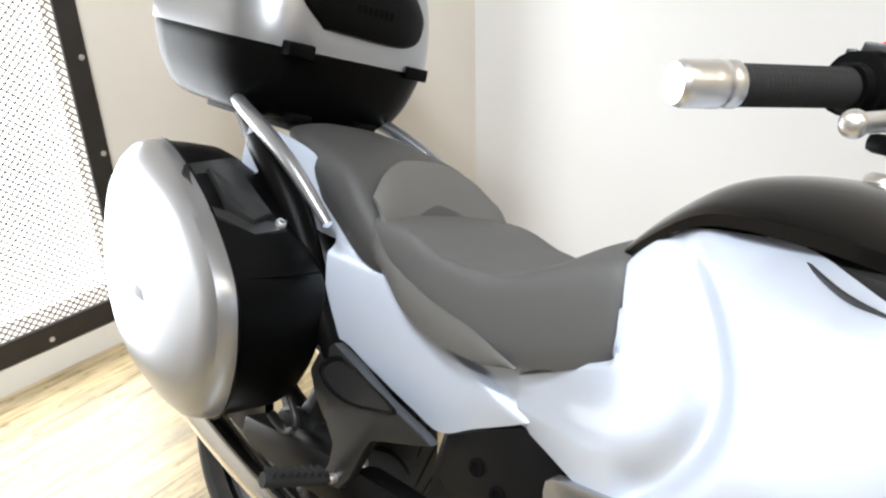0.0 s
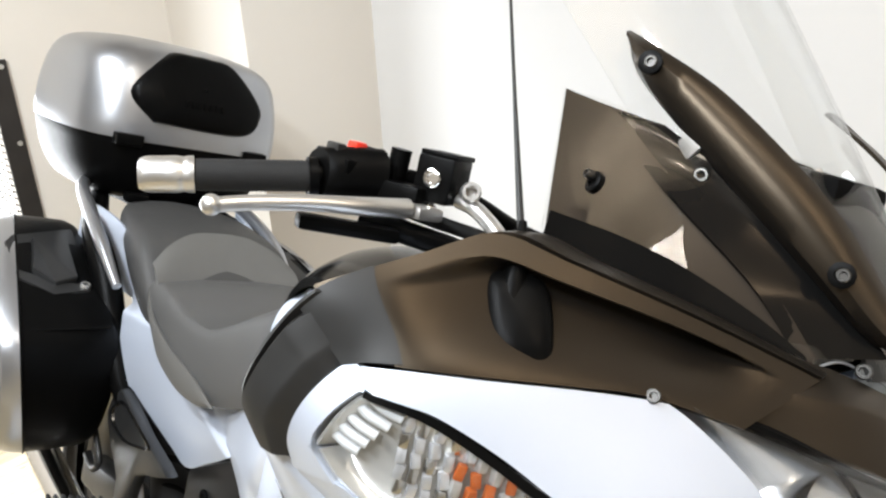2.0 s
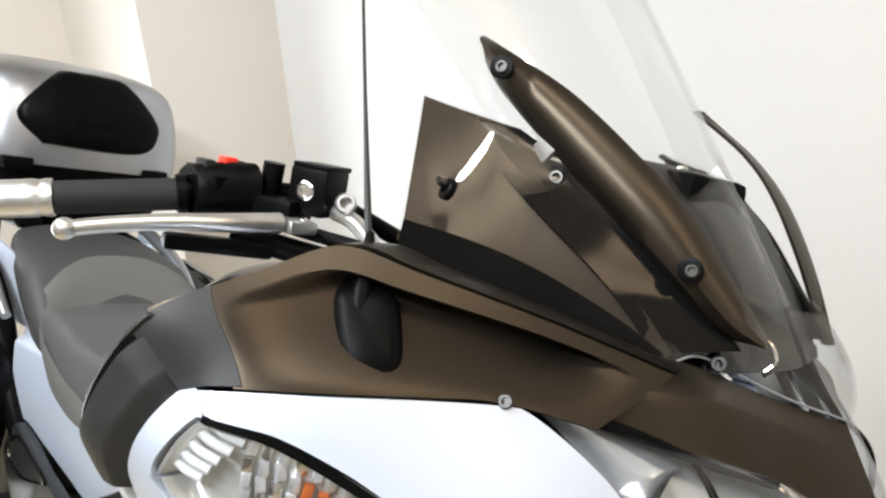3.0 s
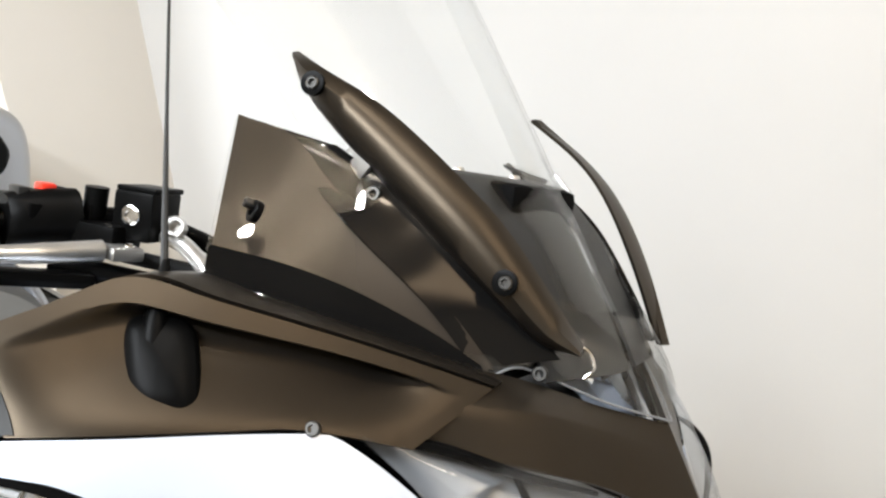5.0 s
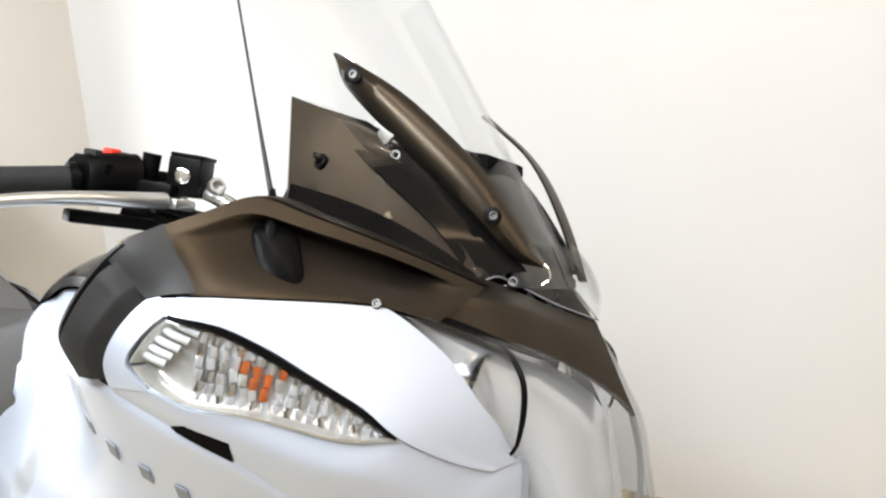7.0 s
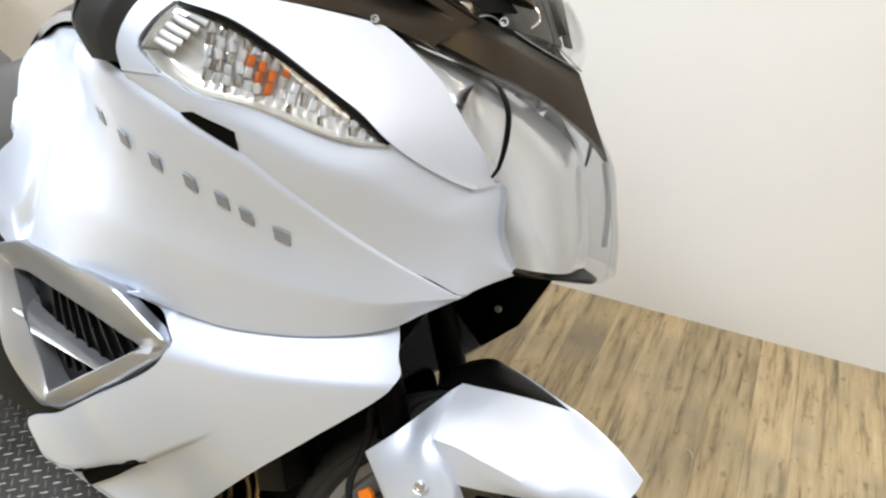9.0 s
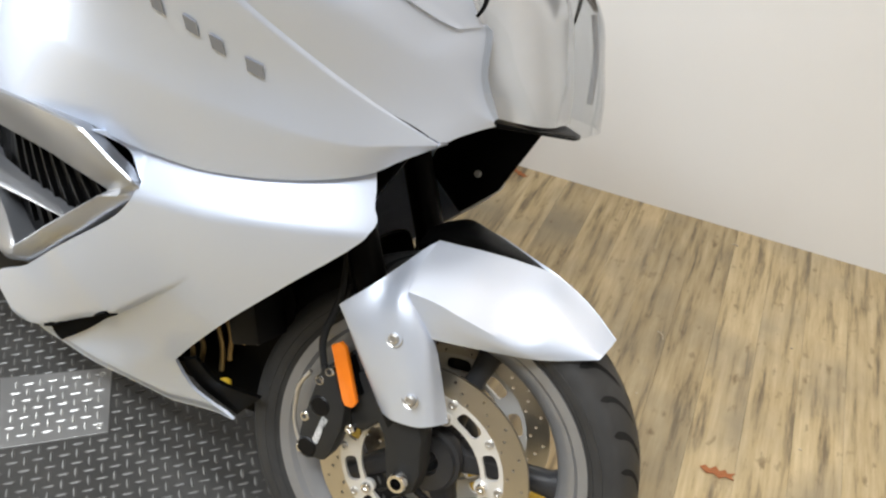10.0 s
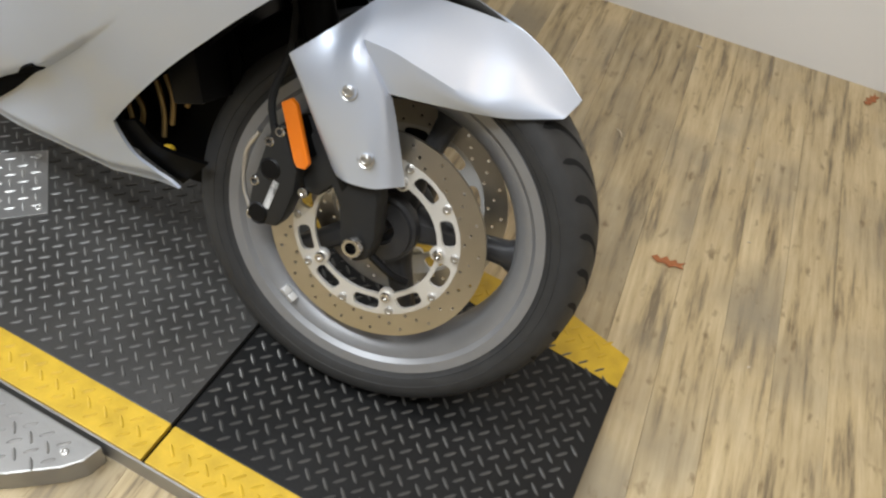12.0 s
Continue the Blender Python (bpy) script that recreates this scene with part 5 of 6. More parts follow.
# handlebar with its controls
for side in (-1, 1):
    def at(p):
        return (p[0], -side * p[1], p[2])
    bar = part("handlebar", tube([at((-.702, -.448, 1.101)), at((-.60, -.225, 1.146)), at((-.57, -.13, 1.14)), at((-.54, -.05, 1.11)), at((-.53, 0.0, 1.10))], 0.011, 12, 20), BLACK, bike, "black handlebar half")
    part("bar_weight", tube([at((-.706, -.452, 1.100)), at((-.700, -.442, 1.102)), at((-.690, -.424, 1.106)), at((-.681, -.405, 1.110))], [0.0165, 0.0188, 0.0192, 0.0192, 0.0192, 0.0192, 0.0196, 0.0196, 0.0184, 0.0196, 0.0196], 24, 40), ALU, bar, "polished bar end weight")
    part("grip", tube([at((-.680, -.404, 1.110)), at((-.629, -.297, 1.131))], 0.0168, 20, 20), RUBBER, bar, "ribbed black rubber grip")
    for k in range(26):
        t = k / 25
        c = np.array(at((-.678 + 0.046 * t, -.400 + 0.098 * t, 1.1105 + 0.0195 * t)))
        d = np.array(at((0.042, 0.09, 0.018)))
        part("grip_rib", tube([c, c + d * 0.02], 0.0175, 16, 2), RUBBER, bar)
    pod = part("switch_pod", loft([[(c[0] + dx, -side * c[1], c[2] + dz) for dx, dz in ((-.022, -.018), (-.026, .008), (-.016, .026), (.008, .030), (.022, .014), (.022, -.014), (.0, -.026))] for c in ((-.628, -.290, 1.133), (-.622, -.282, 1.136), (-.612, -.255, 1.142), (-.606, -.238, 1.144), (-.602, -.230, 1.145))], 20, 12, True, True), BLACK, bar, "black switch housing")
    part("flange", tube([at((-.630, -.300, 1.130)), at((-.626, -.291, 1.132))], 0.022, 18, 3), BLACK, bar)
    part("kill_switch", block(at((-.617, -.252, 1.172)), (0.018, 0.016, 0.012), 0.003), REDP if side < 0 else BLACK, pod, "red rocker switch" if side < 0 else "")
    part("switch", block(at((-.600, -.268, 1.150)), (0.012, 0.018, 0.016), 0.003), BLACK, pod)
    part("switch", block(at((-.600, -.248, 1.135)), (0.012, 0.014, 0.020), 0.003), GREY, pod)
    part("switch", block(at((-.632, -.262, 1.160)), (0.014, 0.014, 0.02), 0.003), BLACK, pod)
    lever = part("lever", tube([at((-.574, -.432, 1.097)), at((-.566, -.40, 1.104)), at((-.550, -.345, 1.113)), at((-.535, -.29, 1.118)), at((-.530, -.235, 1.122))], [0.0075, 0.008, 0.0085, 0.010, 0.011], 12, 24), ALU, bar, "bright alloy lever")
    bm = bmesh.new()
    bmesh.ops.create_uvsphere(bm, u_segments=16, v_segments=10, radius=0.0105, matrix=Matrix.Translation(at((-.574, -.434, 1.097))))
    part("lever_ball", bm, ALU, lever)
    part("lever_pivot", block(at((-.535, -.215, 1.120)), (0.045, 0.035, 0.014), 0.004), ALU, lever)
    part("pivot_screw", bolt(at((-.525, -.208, 1.126)), (0.2, 0, 1), 0.006, 0.004), CHROME, lever)
    part("lower_shroud", block(at((-.560, -.285, 1.090)), (0.03, 0.11, 0.016), 0.006, pose(0, 0, 0, 0, 0, -22 * -side)), BLACK, bar)
    part("lever_bracket", block(at((-.572, -.205, 1.132)), (0.050, 0.050, 0.026), 0.006, pose(0, 0, 0, 0, 0, -22 * side)), BLACK, bar)
    part("mirror_socket", tube([at((-.590, -.212, 1.150)), at((-.588, -.212, 1.180))], 0.012, 16, 4), BLACK, bar)
    part("cable", tube([at((-.575, -.26, 1.105)), at((-.545, -.225, 1.095)), at((-.51, -.17, 1.085)), at((-.47, -.13, 1.07))], 0.013, 10, 16), BLACK, bar, "black cable sleeve")
    part("cable", tube([at((-.600, -.235, 1.128)), at((-.57, -.19, 1.112)), at((-.52, -.12, 1.10))], 0.008, 10, 16), RUBBER, bar)
    part("pod_rib", block(at((-.640, -.262, 1.150)), (0.010, 0.050, 0.030), 0.003), HANG, pod)
    part("pod_rib", block(at((-.622, -.276, 1.166)), (0.024, 0.012, 0.014), 0.003), HANG, pod)
    part("pod_rib", block(at((-.616, -.238, 1.168)), (0.022, 0.010, 0.014), 0.003), BLACK, pod)
    clamp = part("bar_clamp", block(at((-.595, -.215, 1.143)), (0.03, 0.016, 0.04), 0.004), BLACK, bar)
    tank_m = pose(0, 0, 0, 0, 0, 27 * -side)
    can = part("fluid_reservoir", block(at((-.556, -.172, 1.156)), (0.044, 0.060, 0.052), 0.004, tank_m), BLACK, bar, "square black fluid reservoir")
    part("reservoir_lid", block(at((-.556, -.170, 1.184)), (0.044, 0.060, 0.006), 0.002, tank_m), BLACK, can)
    part("sight_glass", bolt(at((-.5424, -.1987, 1.157)), (0.454, side * 0.891, 0.0), 0.0105, 0.004), CHROME, can, "round sight glass")
    part("brake_pipe", tube([at((-.530, -.165, 1.138)), at((-.50, -.16, 1.132)), at((-.45, -.16, 1.105)), at((-.40, -.17, 1.06))], 0.009, 10, 16), ALU, bar, "bright braided pipe")
    part("banjo", bolt(at((-.520, -.160, 1.148)), (0.7, side * 0.6, 0.2), 0.012, 0.020), ALU, bar)


# Front end: wheel, brakes, mudguard, all turned a little to the left with the steering
STEER = Matrix.Translation((0, 0, 0.3006)) @ pose(0, 0, 0, 0.7, 0, 5.6)


def wheel(name, m, width, radius, label):
    """A tyre with black strips laid on for its shaded grooves, on a cast rim; the axle lies along y."""
    w = width / 2
    hub = part(name, lathe([(0.022, -0.055), (0.045, -0.055), (0.052, -0.03), (0.040, 0.0), (0.052, 0.03), (0.045, 0.055), (0.022, 0.055)], 40, close=True), CAST, bike, label)
    hub.matrix_basis = Matrix.Translation(-Vector(BASE[bike.name])) @ m
    prof = [(0.222, -w * 0.80), (0.236, -w * 0.83), (0.240, -w * 0.90), (0.252, -w * 0.985), (radius - 0.036, -w), (radius - 0.020, -w * 0.90), (radius - 0.008, -w * 0.60), (radius - 0.002, -w * 0.3), (radius, 0)]
    prof = prof + [(r, -a) for r, a in prof[-2::-1]]
    part("tyre", lathe([tuple(p) for p in spline(prof, 34)], 96), TYRE, hub, "worn black road tyre")
    for rr, yy in ((0.2435, 0.94), (0.257, 0.995)):
        for s in (-1, 1):
            part("sidewall_line", lathe([(rr, s * w * yy), (rr + 0.0008, s * (w * yy + 0.0012)), (rr + 0.0016, s * w * (yy + 0.005))], 96), TYRE, hub)
    outer = [q for q in spline(prof, 200) if q[0] > radius - 0.036]
    # grooves are not cut: flat black strips carry their shade
    vs, fs = [], []
    for k in range(34):
        for s in (-1, 1):
            i = len(vs)
            a0 = 2 * math.pi * (k + (0.5 if s > 0 else 0)) / 34
            n = 9
            for j in range(n):
                t = j / (n - 1)
                aa = a0 + 0.20 * t + 0.05 * math.sin(3 * t)
                y = s * w * (0.08 + 0.80 * t)
                rr = float(np.interp(y, [q[1] for q in outer], [q[0] for q in outer])) + 0.0007
                g = (0.021 if j not in (0, n - 1) else 0.004)
                for e in (-g, g):
                    ae = aa + e * (0.8 if k % 2 else 1.0)
                    vs.append((rr * math.cos(ae), y, rr * math.sin(ae)))
            for j in range(n - 1):
                fs.append((i + 2 * j, i + 2 * j + 1, i + 2 * j + 3, i + 2 * j + 2))
    g = bpy.data.meshes.new("tread_groove")
    g.from_pydata(vs, [], fs)
    g.materials.append(GAPR)
    go = new("tread_groove", g)
    go.parent = hub
    go["kind"], go["label"] = "stuff", "black strips laid on for the shade in the tread grooves"
    for s in (-1, 1):
        part("hub_flange", lathe([(0.02, s * 0.046), (0.040, s * 0.052), (0.052, s * 0.046), (0.054, s * 0.036), (0.05, s * 0.024), (0.02, s * 0.02)], 48, close=True), CAST, hub)
    rim = part("rim", lathe([(0.190, -0.024), (0.197, -0.034), (0.212, -0.043), (0.217, -0.044), (0.223, -0.0515), (0.237, -0.0540), (0.2375, -0.049), (0.222, -0.044), (0.207, 0.0), (0.222, 0.044), (0.2375, 0.049), (0.237, 0.0540), (0.223, 0.0515), (0.217, 0.044), (0.212, 0.043), (0.197, 0.034), (0.190, 0.024), (0.188, 0)], 96, close=True), RIM, hub, "grey cast alloy rim")
    for k in range(5):
        a = 2 * math.pi * k / 5 + SPOKE
        c, s = math.cos(a), math.sin(a)
        rows = []
        for r, wt, wy in ((0.036, 0.034, 0.040), (0.08, 0.024, 0.030), (0.14, 0.020, 0.024), (0.175, 0.024, 0.024), (0.192, 0.038, 0.026)):
            ring = []
            for q in range(12):
                b = 2 * math.pi * q / 12
                u, v = wt * 0.75 * math.copysign(abs(math.cos(b)) ** 0.7, math.cos(b)), wy * 0.75 * math.copysign(abs(math.sin(b)) ** 0.7, math.sin(b))
                ring.append((r * c - u * s, v, r * s + u * c))
            rows.append(ring)
        bm = bmesh.new()
        sheet(bm, rows, close_u=True)
        part("spoke", bm, CAST, rim, "grey cast spoke")
    return hub


def pierced(bm, ra, rb, aa, ab, hole, y):
    """One cell of a ring between two radii and two angles, with a hole given as (radius, angle) points or None."""
    if hole is None:
        edge = [(ra, aa), (ra, ab), (rb, ab), (rb, aa)]
        bm.faces.new([bm.verts.new((r * math.cos(a), y, r * math.sin(a))) for r, a in edge])
        return
    n = len(hole) // 4
    rim = [(ra, aa + (ab - aa) * k / n) for k in range(n)] + [(ra + (rb - ra) * k / n, ab) for k in range(n)] + [(rb, ab + (aa - ab) * k / n) for k in range(n)] + [(rb + (ra - rb) * k / n, aa) for k in range(n)]
    sheet(bm, [[(r * math.cos(a), y, r * math.sin(a)) for r, a in ring] for ring in (rim, hole)], close_u=True)


def brake_disc(hub, y, side):
    """A drilled steel ring on a pale slotted carrier with round bobbins."""
    bm = bmesh.new()
    cut = (0.122, 0.1345, 0.144, 0.160)
    for k in range(60):
        aa, ab = 2 * math.pi * (k - 0.5) / 60, 2 * math.pi * (k + 0.5) / 60
        for q in range(3):
            rc = (0.1295, 0.1392, 0.1500)[q]
            turn = [math.radians(-135 + 45 * h) for h in range(8)]
            hole = [(rc + 0.0026 * math.sin(b), (aa + ab) / 2 + 0.0026 / rc * math.cos(b)) for b in turn]
            pierced(bm, cut[q], cut[q + 1], aa, ab, hole if k % 3 == q else None, y - 0.0024)
    thicken(bm, 0.0048)
    d = part("brake_disc", bm, DISC, hub, "drilled steel brake disc", False)
    bm = bmesh.new()
    for k in range(10):
        mid = 2 * math.pi * (k + 0.71) / 10
        hole = []
        for h in range(16):
            b = math.radians(-135 + 22.5 * h)
            u, v = math.copysign(abs(math.cos(b)) ** 0.5, math.cos(b)), math.copysign(abs(math.sin(b)) ** 0.6, math.sin(b))
            hole.append((0.1080 + 0.0106 * v, mid + 0.185 * u * (1.0 - 0.10 * v)))
        pierced(bm, 0.0910, 0.1245, mid - math.pi / 10, mid + math.pi / 10, hole, y - 0.0026)
    thicken(bm, 0.0052)
    part("disc_carrier", bm, CARRIER, d, "pale alloy disc carrier with rounded slots", False)
    yo = y + side * 0.0035
    for k in range(10):
        a = 2 * math.pi * (k + 0.21) / 10
        part("bobbin", bolt((0.118 * math.cos(a), yo, 0.118 * math.sin(a)), (0, side, 0), 0.0062, 0.003), ALU, d)
    for k in range(5):
        a = 2 * math.pi * (k + 0.105) / 5
        ear = lathe([(0.0001, -0.0034), (0.0105, -0.0034), (0.0110, 0.0), (0.0105, 0.0034), (0.0001, 0.0034)], 20)
        bmesh.ops.translate(ear, verts=ear.verts, vec=(0.0925 * math.cos(a), y, 0.0925 * math.sin(a)))
        part("carrier_ear", ear, CARRIER, d)
        part("disc_bolt", bolt((0.0945 * math.cos(a), yo, 0.0945 * math.sin(a)), (0, side, 0), 0.0078, 0.007), CHROME, d, "bright disc bolt")


GAPR = material("groove_black", (0.003, 0.003, 0.003), rough=0.9, vary=0.1)
SPOKE = radians(5)
front = wheel("front_wheel", STEER, 0.122, 0.300, "front wheel with grey cast spokes")
brake_disc(front, -0.0702, -1)
brake_disc(front, 0.0702, 1)
for turn in (234.8, 238.6):
    r_, a_ = 0.2035, radians(turn)
    part("balance_weight", block((0, 0, 0), (0.013, 0.012, 0.0125), 0.0008, Matrix.Translation((r_ * math.cos(a_), -0.0460, r_ * math.sin(a_))) @ pose(0, 0, 0, 0, -turn, 0) @ pose(0, 0, 0, 0, 0, 33)), CARRIER, front, "stick-on balance weight")
rear = wheel("rear_wheel", Matrix.Translation((-1.542, 0, 0.305)), 0.19, 0.305, "rear wheel")

fork = part("axle", rod((0.0, -0.120, 0.3006), (0.0, 0.120, 0.3006), 0.012), ALU, bike, "steel axle, its hollow end shown by a black disc")
# the rod is solid; a black disc paints the shade of its bore
part("axle_bore", lathe([(0.0001, -0.1215), (0.0088, -0.1215), (0.0088, -0.1200)], 20), MATTE, fork, "matt black disc for the shade in the axle's hollow").location = (0.0, 0, 0.3006)
part("axle_nut", lathe([(0.0080, -0.130), (0.0086, -0.1325), (0.0128, -0.1325), (0.0142, -0.130), (0.0146, -0.122), (0.0080, -0.122)], 24, close=True), CHROME, fork).location = (0.0, 0, 0.3006)
for side in (-1, 1):
    foot_m = STEER
    leg = part("fork_foot", slab([(-.020, .280), (.004, .272), (.022, .286), (.024, .32), (.014, .37), (-.010, .43), (-.070, .455), (-.112, .415), (-.106, .372), (-.092, .340), (-.072, .340), (-.055, .365), (-.040, .345), (-.028, .305)], "y", side * 0.098 - 0.020, side * 0.098 + 0.020, 0.009), GREY, bike, "dark cast fork foot")
    cal_o = [(-.160, .330), (-.152, .391), (-.139, .428), (-.122, .412), (-.098, .374), (-.096, .342), (-.104, .300), (-.112, .280), (-.150, .274), (-.160, .290)]
    cal = part("brake_caliper", slab(cal_o, "y", side * 0.118 - 0.020, side * 0.118 + 0.016, 0.008), GREY, bike, "dark four-piston brake caliper")
    part("caliper_bridge", slab([(-.146, .425), (-.122, .408), (-.098, .372), (-.108, .360), (-.130, .382), (-.150, .395)], "y", side * 0.134 - 0.003, side * 0.134 + 0.006, 0.003), HANG, cal, "glossy black bridge of the caliper")
    part("bleed_pipe", tube([(-.163, side * 0.136, .405), (-.178, side * 0.134, .37), (-.172, side * 0.134, .32), (-.150, side * 0.136, .285)], 0.0032, 8, 16), ALU, cal, "bright pipe across the caliper")
    part("maker_bar", block((-.128, side * 0.1355, .326), (0.011, 0.005, 0.046), 0.0006, pose(0, 0, 0, 0, 10, 0)), WHITEP, cal, "pale print bar")
    for c in ((-.136, .362), (-.142, .292)):
        part("piston_cover", lathe([(0.0001, 0.0), (0.013, 0.0), (0.018, -0.004), (0.020, -0.012)], 28), DARK, cal).matrix_basis = Matrix.Translation((c[0], side * 0.140, c[1])) @ (pose(0, 0, 0) if side > 0 else pose(0, 0, 0, 180))
    for c in ((-.084, .349), (-.156, .335), (-.152, .285), (-.146, .398), (-.134, .417)):
        part("caliper_bolt", bolt((c[0], side * 0.133, c[1]), (0, side, 0), 0.0075, 0.006), CHROME, cal)
    part("speed_sensor", tube([(0.02, side * 0.10, .285), (0.055, side * 0.095, .268), (0.075, side * 0.085, .262)], 0.006, 8, 8), DARK, leg)
    # reflector on the fork
    ref = part("reflector", slab([(-.139, .458), (-.127, .468), (-.117, .463), (-.082, .393), (-.086, .384), (-.098, .382), (-.104, .389)], "y", side * 0.136 - 0.006, side * 0.136 + 0.003, 0.002), ORANGE, bike, "orange side reflector")
    part("reflector_base", slab([(-.125, .44), (-.115, .445), (-.085, .40), (-.095, .395)], "y", side * 0.11, side * 0.129), BLACK, ref)
    part("brake_hose", tube([(-.150, side * 0.12, .405), (-.165, side * 0.118, .45), (-.155, side * 0.112, .53), (-.175, side * 0.105, .63), (-.20, side * 0.10, .74)], 0.0055, 8, 24), RUBBER, bike, "black brake hose")
    # fork cover: folded panel with two sunk screws
    cols_ = [[(-.130, .160, .529), (-.093, .139, .456), (-.056, .115, .384)],
             [(-.126, .164, .534), (-.080, .148, .458), (-.048, .121, .385)],
             [(-.100, .145, .565), (-.060, .155, .505), (-.028, .130, .388)],
             [(-.082, .112, .592), (-.052, .153, .556), (-.018, .147, .480), (.004, .130, .394)],
             [(-.066, .080, .617), (-.040, .143, .562), (-.008, .138, .510), (.024, .124, .402)],
             [(-.057, .064, .627), (-.034, .132, .560), (-.003, .116, .508), (.036, .094, .400)]]
    bm = loft([[(p[0], side * p[1], p[2]) for p in c] for c in cols_], 36, 40, thick=0.004)
    guard = part("fork_cover", bm, SILVER, bike, "silver fork cover")
    for c in ((-.047, .1535, .514), (-.009, .1385, .434)):
        part("cover_screw", lathe([(0.0125, -0.001), (0.0105, -0.003), (0.008, -0.004), (0.007, 0.002), (0.005, 0.003), (0.0045, 0.001), (0.0001, 0.001)], 24), ALU, guard, "sunk socket screw").matrix_basis = Matrix.Translation((c[0], side * (c[1] + 0.003), c[2])) @ (pose(0, 0, 0, 0, 0, 0) if side > 0 else pose(0, 0, 0, 180, 0, 0))

# mudguard over the tyre: two creased sides that meet at the front tip, a black hollow between them
half_ = [[(-.014, -.126, .519), (-.034, -.143, .553), (-.048, -.146, .577), (-.055, -.108, .605), (-.057, -.064, .628)],
         [(.020, -.112, .520), (.005, -.129, .548), (-.012, -.137, .574), (-.020, -.098, .602), (-.028, -.054, .629)],
         [(.051, -.100, .522), (.038, -.115, .543), (.024, -.125, .564), (.012, -.085, .600), (-.002, -.044, .630)],
         [(.105, -.080, .527), (.098, -.088, .533), (.088, -.092, .545), (.070, -.056, .590), (.050, -.018, .627)],
         [(.135, -.066, .532), (.130, -.070, .540), (.122, -.068, .556), (.112, -.038, .592), (.098, -.002, .621)],
         [(.165, -.052, .541), (.163, -.050, .547), (.160, -.044, .560), (.156, -.022, .580), (.150, -.002, .599)],
         [(.190, -.040, .549), (.192, -.034, .553), (.194, -.025, .558), (.196, -.013, .563), (.197, -.002, .568)]]
guard = None
for side in (-1, 1):
    bm = bmesh.new()
    cols_ = []
    for r in half_:
        low, crest_ = r[:3], r[2:]
        cols_.append([np.array(low[0]) + (np.array(low[2]) - np.array(low[0])) * k / 5 + np.array((0, -0.003, 0)) * math.sin(math.pi * k / 5) for k in range(5)] + spline(crest_, 14))
    lines = [spline([c[j] for c in cols_], 40) for j in range(19)]
    sheet(bm, [[(p[0], -side * p[1], p[2]) for p in ln] for ln in lines])
    thicken(bm, 0.004)
    if guard is None:
        guard = part("mudguard", bm, SILVER, bike, "silver front mudguard with creased sides")
    else:
        part("guard_half", bm, SILVER, guard)
crest = []
for x, w, z, lift_ in ((-.085, .066, .612, .018), (-.057, .064, .626, .017), (-.028, .054, .627, .013), (-.002, .044, .628, .008), (.050, .018, .625, .003), (.085, .004, .618, .001)):
    crest.append([(x, -w, z), (x, -w * 0.6, z + lift_ * 0.8), (x, 0, z + lift_), (x, w * 0.6, z + lift_ * 0.8), (x, w, z)])
part("guard_crest", loft(crest, 24, 24, thick=0.004), BLACK, guard, "black raised centre of the mudguard")
rear_sec = []
for a, half, rt in ((-30, .072, .330), (-55, .076, .328), (-80, .074, .326), (-100, .07, .325)):
    c, s = math.cos(radians(a)), math.sin(radians(a))
    rear_sec.append([(r * s, y, 0.3006 + r * c) for y, r in ((-half, rt - 0.05), (-half * 0.9, rt - 0.01), (0, rt), (half * 0.9, rt - 0.01), (half, rt - 0.05))])
part("guard_rear", loft(rear_sec, 24, 16, thick=0.004), BLACK, guard, "black rear half of the mudguard")
header = part("header_cover", tube([(-.36, -.02, .50), (-.40, -.03, .40), (-.42, -.025, .30)], 0.030, 16, 12), DARK, bike, "dark exhaust header behind the cowl")
# highlights on the ribbed dark hose, modelled as thin bronze arcs
for bend in ([(-0.3200, -0.1050, 0.4401), (-0.2980, -0.1050, 0.4162), (-0.2985, -0.1050, 0.3760)], [(-0.3538, -0.1050, 0.3930), (-0.3352, -0.1050, 0.3556), (-0.3286, -0.1050, 0.3167)], [(-0.3401, -0.1050, 0.4076), (-0.3231, -0.1050, 0.3790), (-0.3183, -0.1050, 0.3400)], [(-0.3877, -0.1050, 0.3608), (-0.3690, -0.1050, 0.3411), (-0.3696, -0.1050, 0.2984)], [(-0.3975, -0.1050, 0.3428), (-0.3863, -0.1050, 0.3242), (-0.3842, -0.1050, 0.2967)]):
    part("hose_glint", tube(bend, 0.0042, 10, 14), GLINT, header, "thin bronze arc standing in for a highlight on the dark hose")
cap_bm = lathe([(0.0001, -0.010), (0.006, -0.009), (0.0105, -0.003), (0.0105, 0.006), (0.0001, 0.009)], 24)
part("filler_cap", cap_bm, YELLOW, header, "small yellow cap", True).matrix_basis = Matrix.Translation((-0.3188, -0.1050, 0.2956)) @ pose(0, 0, 0, 20, 0, 40)

# Top case on its rack
case = thing("top_case", (-1.84, 0, 0.93), "silver and black top case with a padded backrest", "luggage case", frame_m=LEAN @ Matrix.Translation((0, 0.034, -0.020)))


def ring(x0, x1, hw, z, n=40, p=0.42, bow=0.0):
    xm, hx = (x0 + x1) / 2, (x0 - x1) / 2
    out = []
    for k in range(n):
        a = 2 * math.pi * k / n
        c, s = math.cos(a), math.sin(a)
        out.append((xm + hx * math.copysign(abs(c) ** p, c) - (bow * abs(s) ** 2 if c > 0 else 0), hw * math.copysign(abs(s) ** p, s), z))
    return out


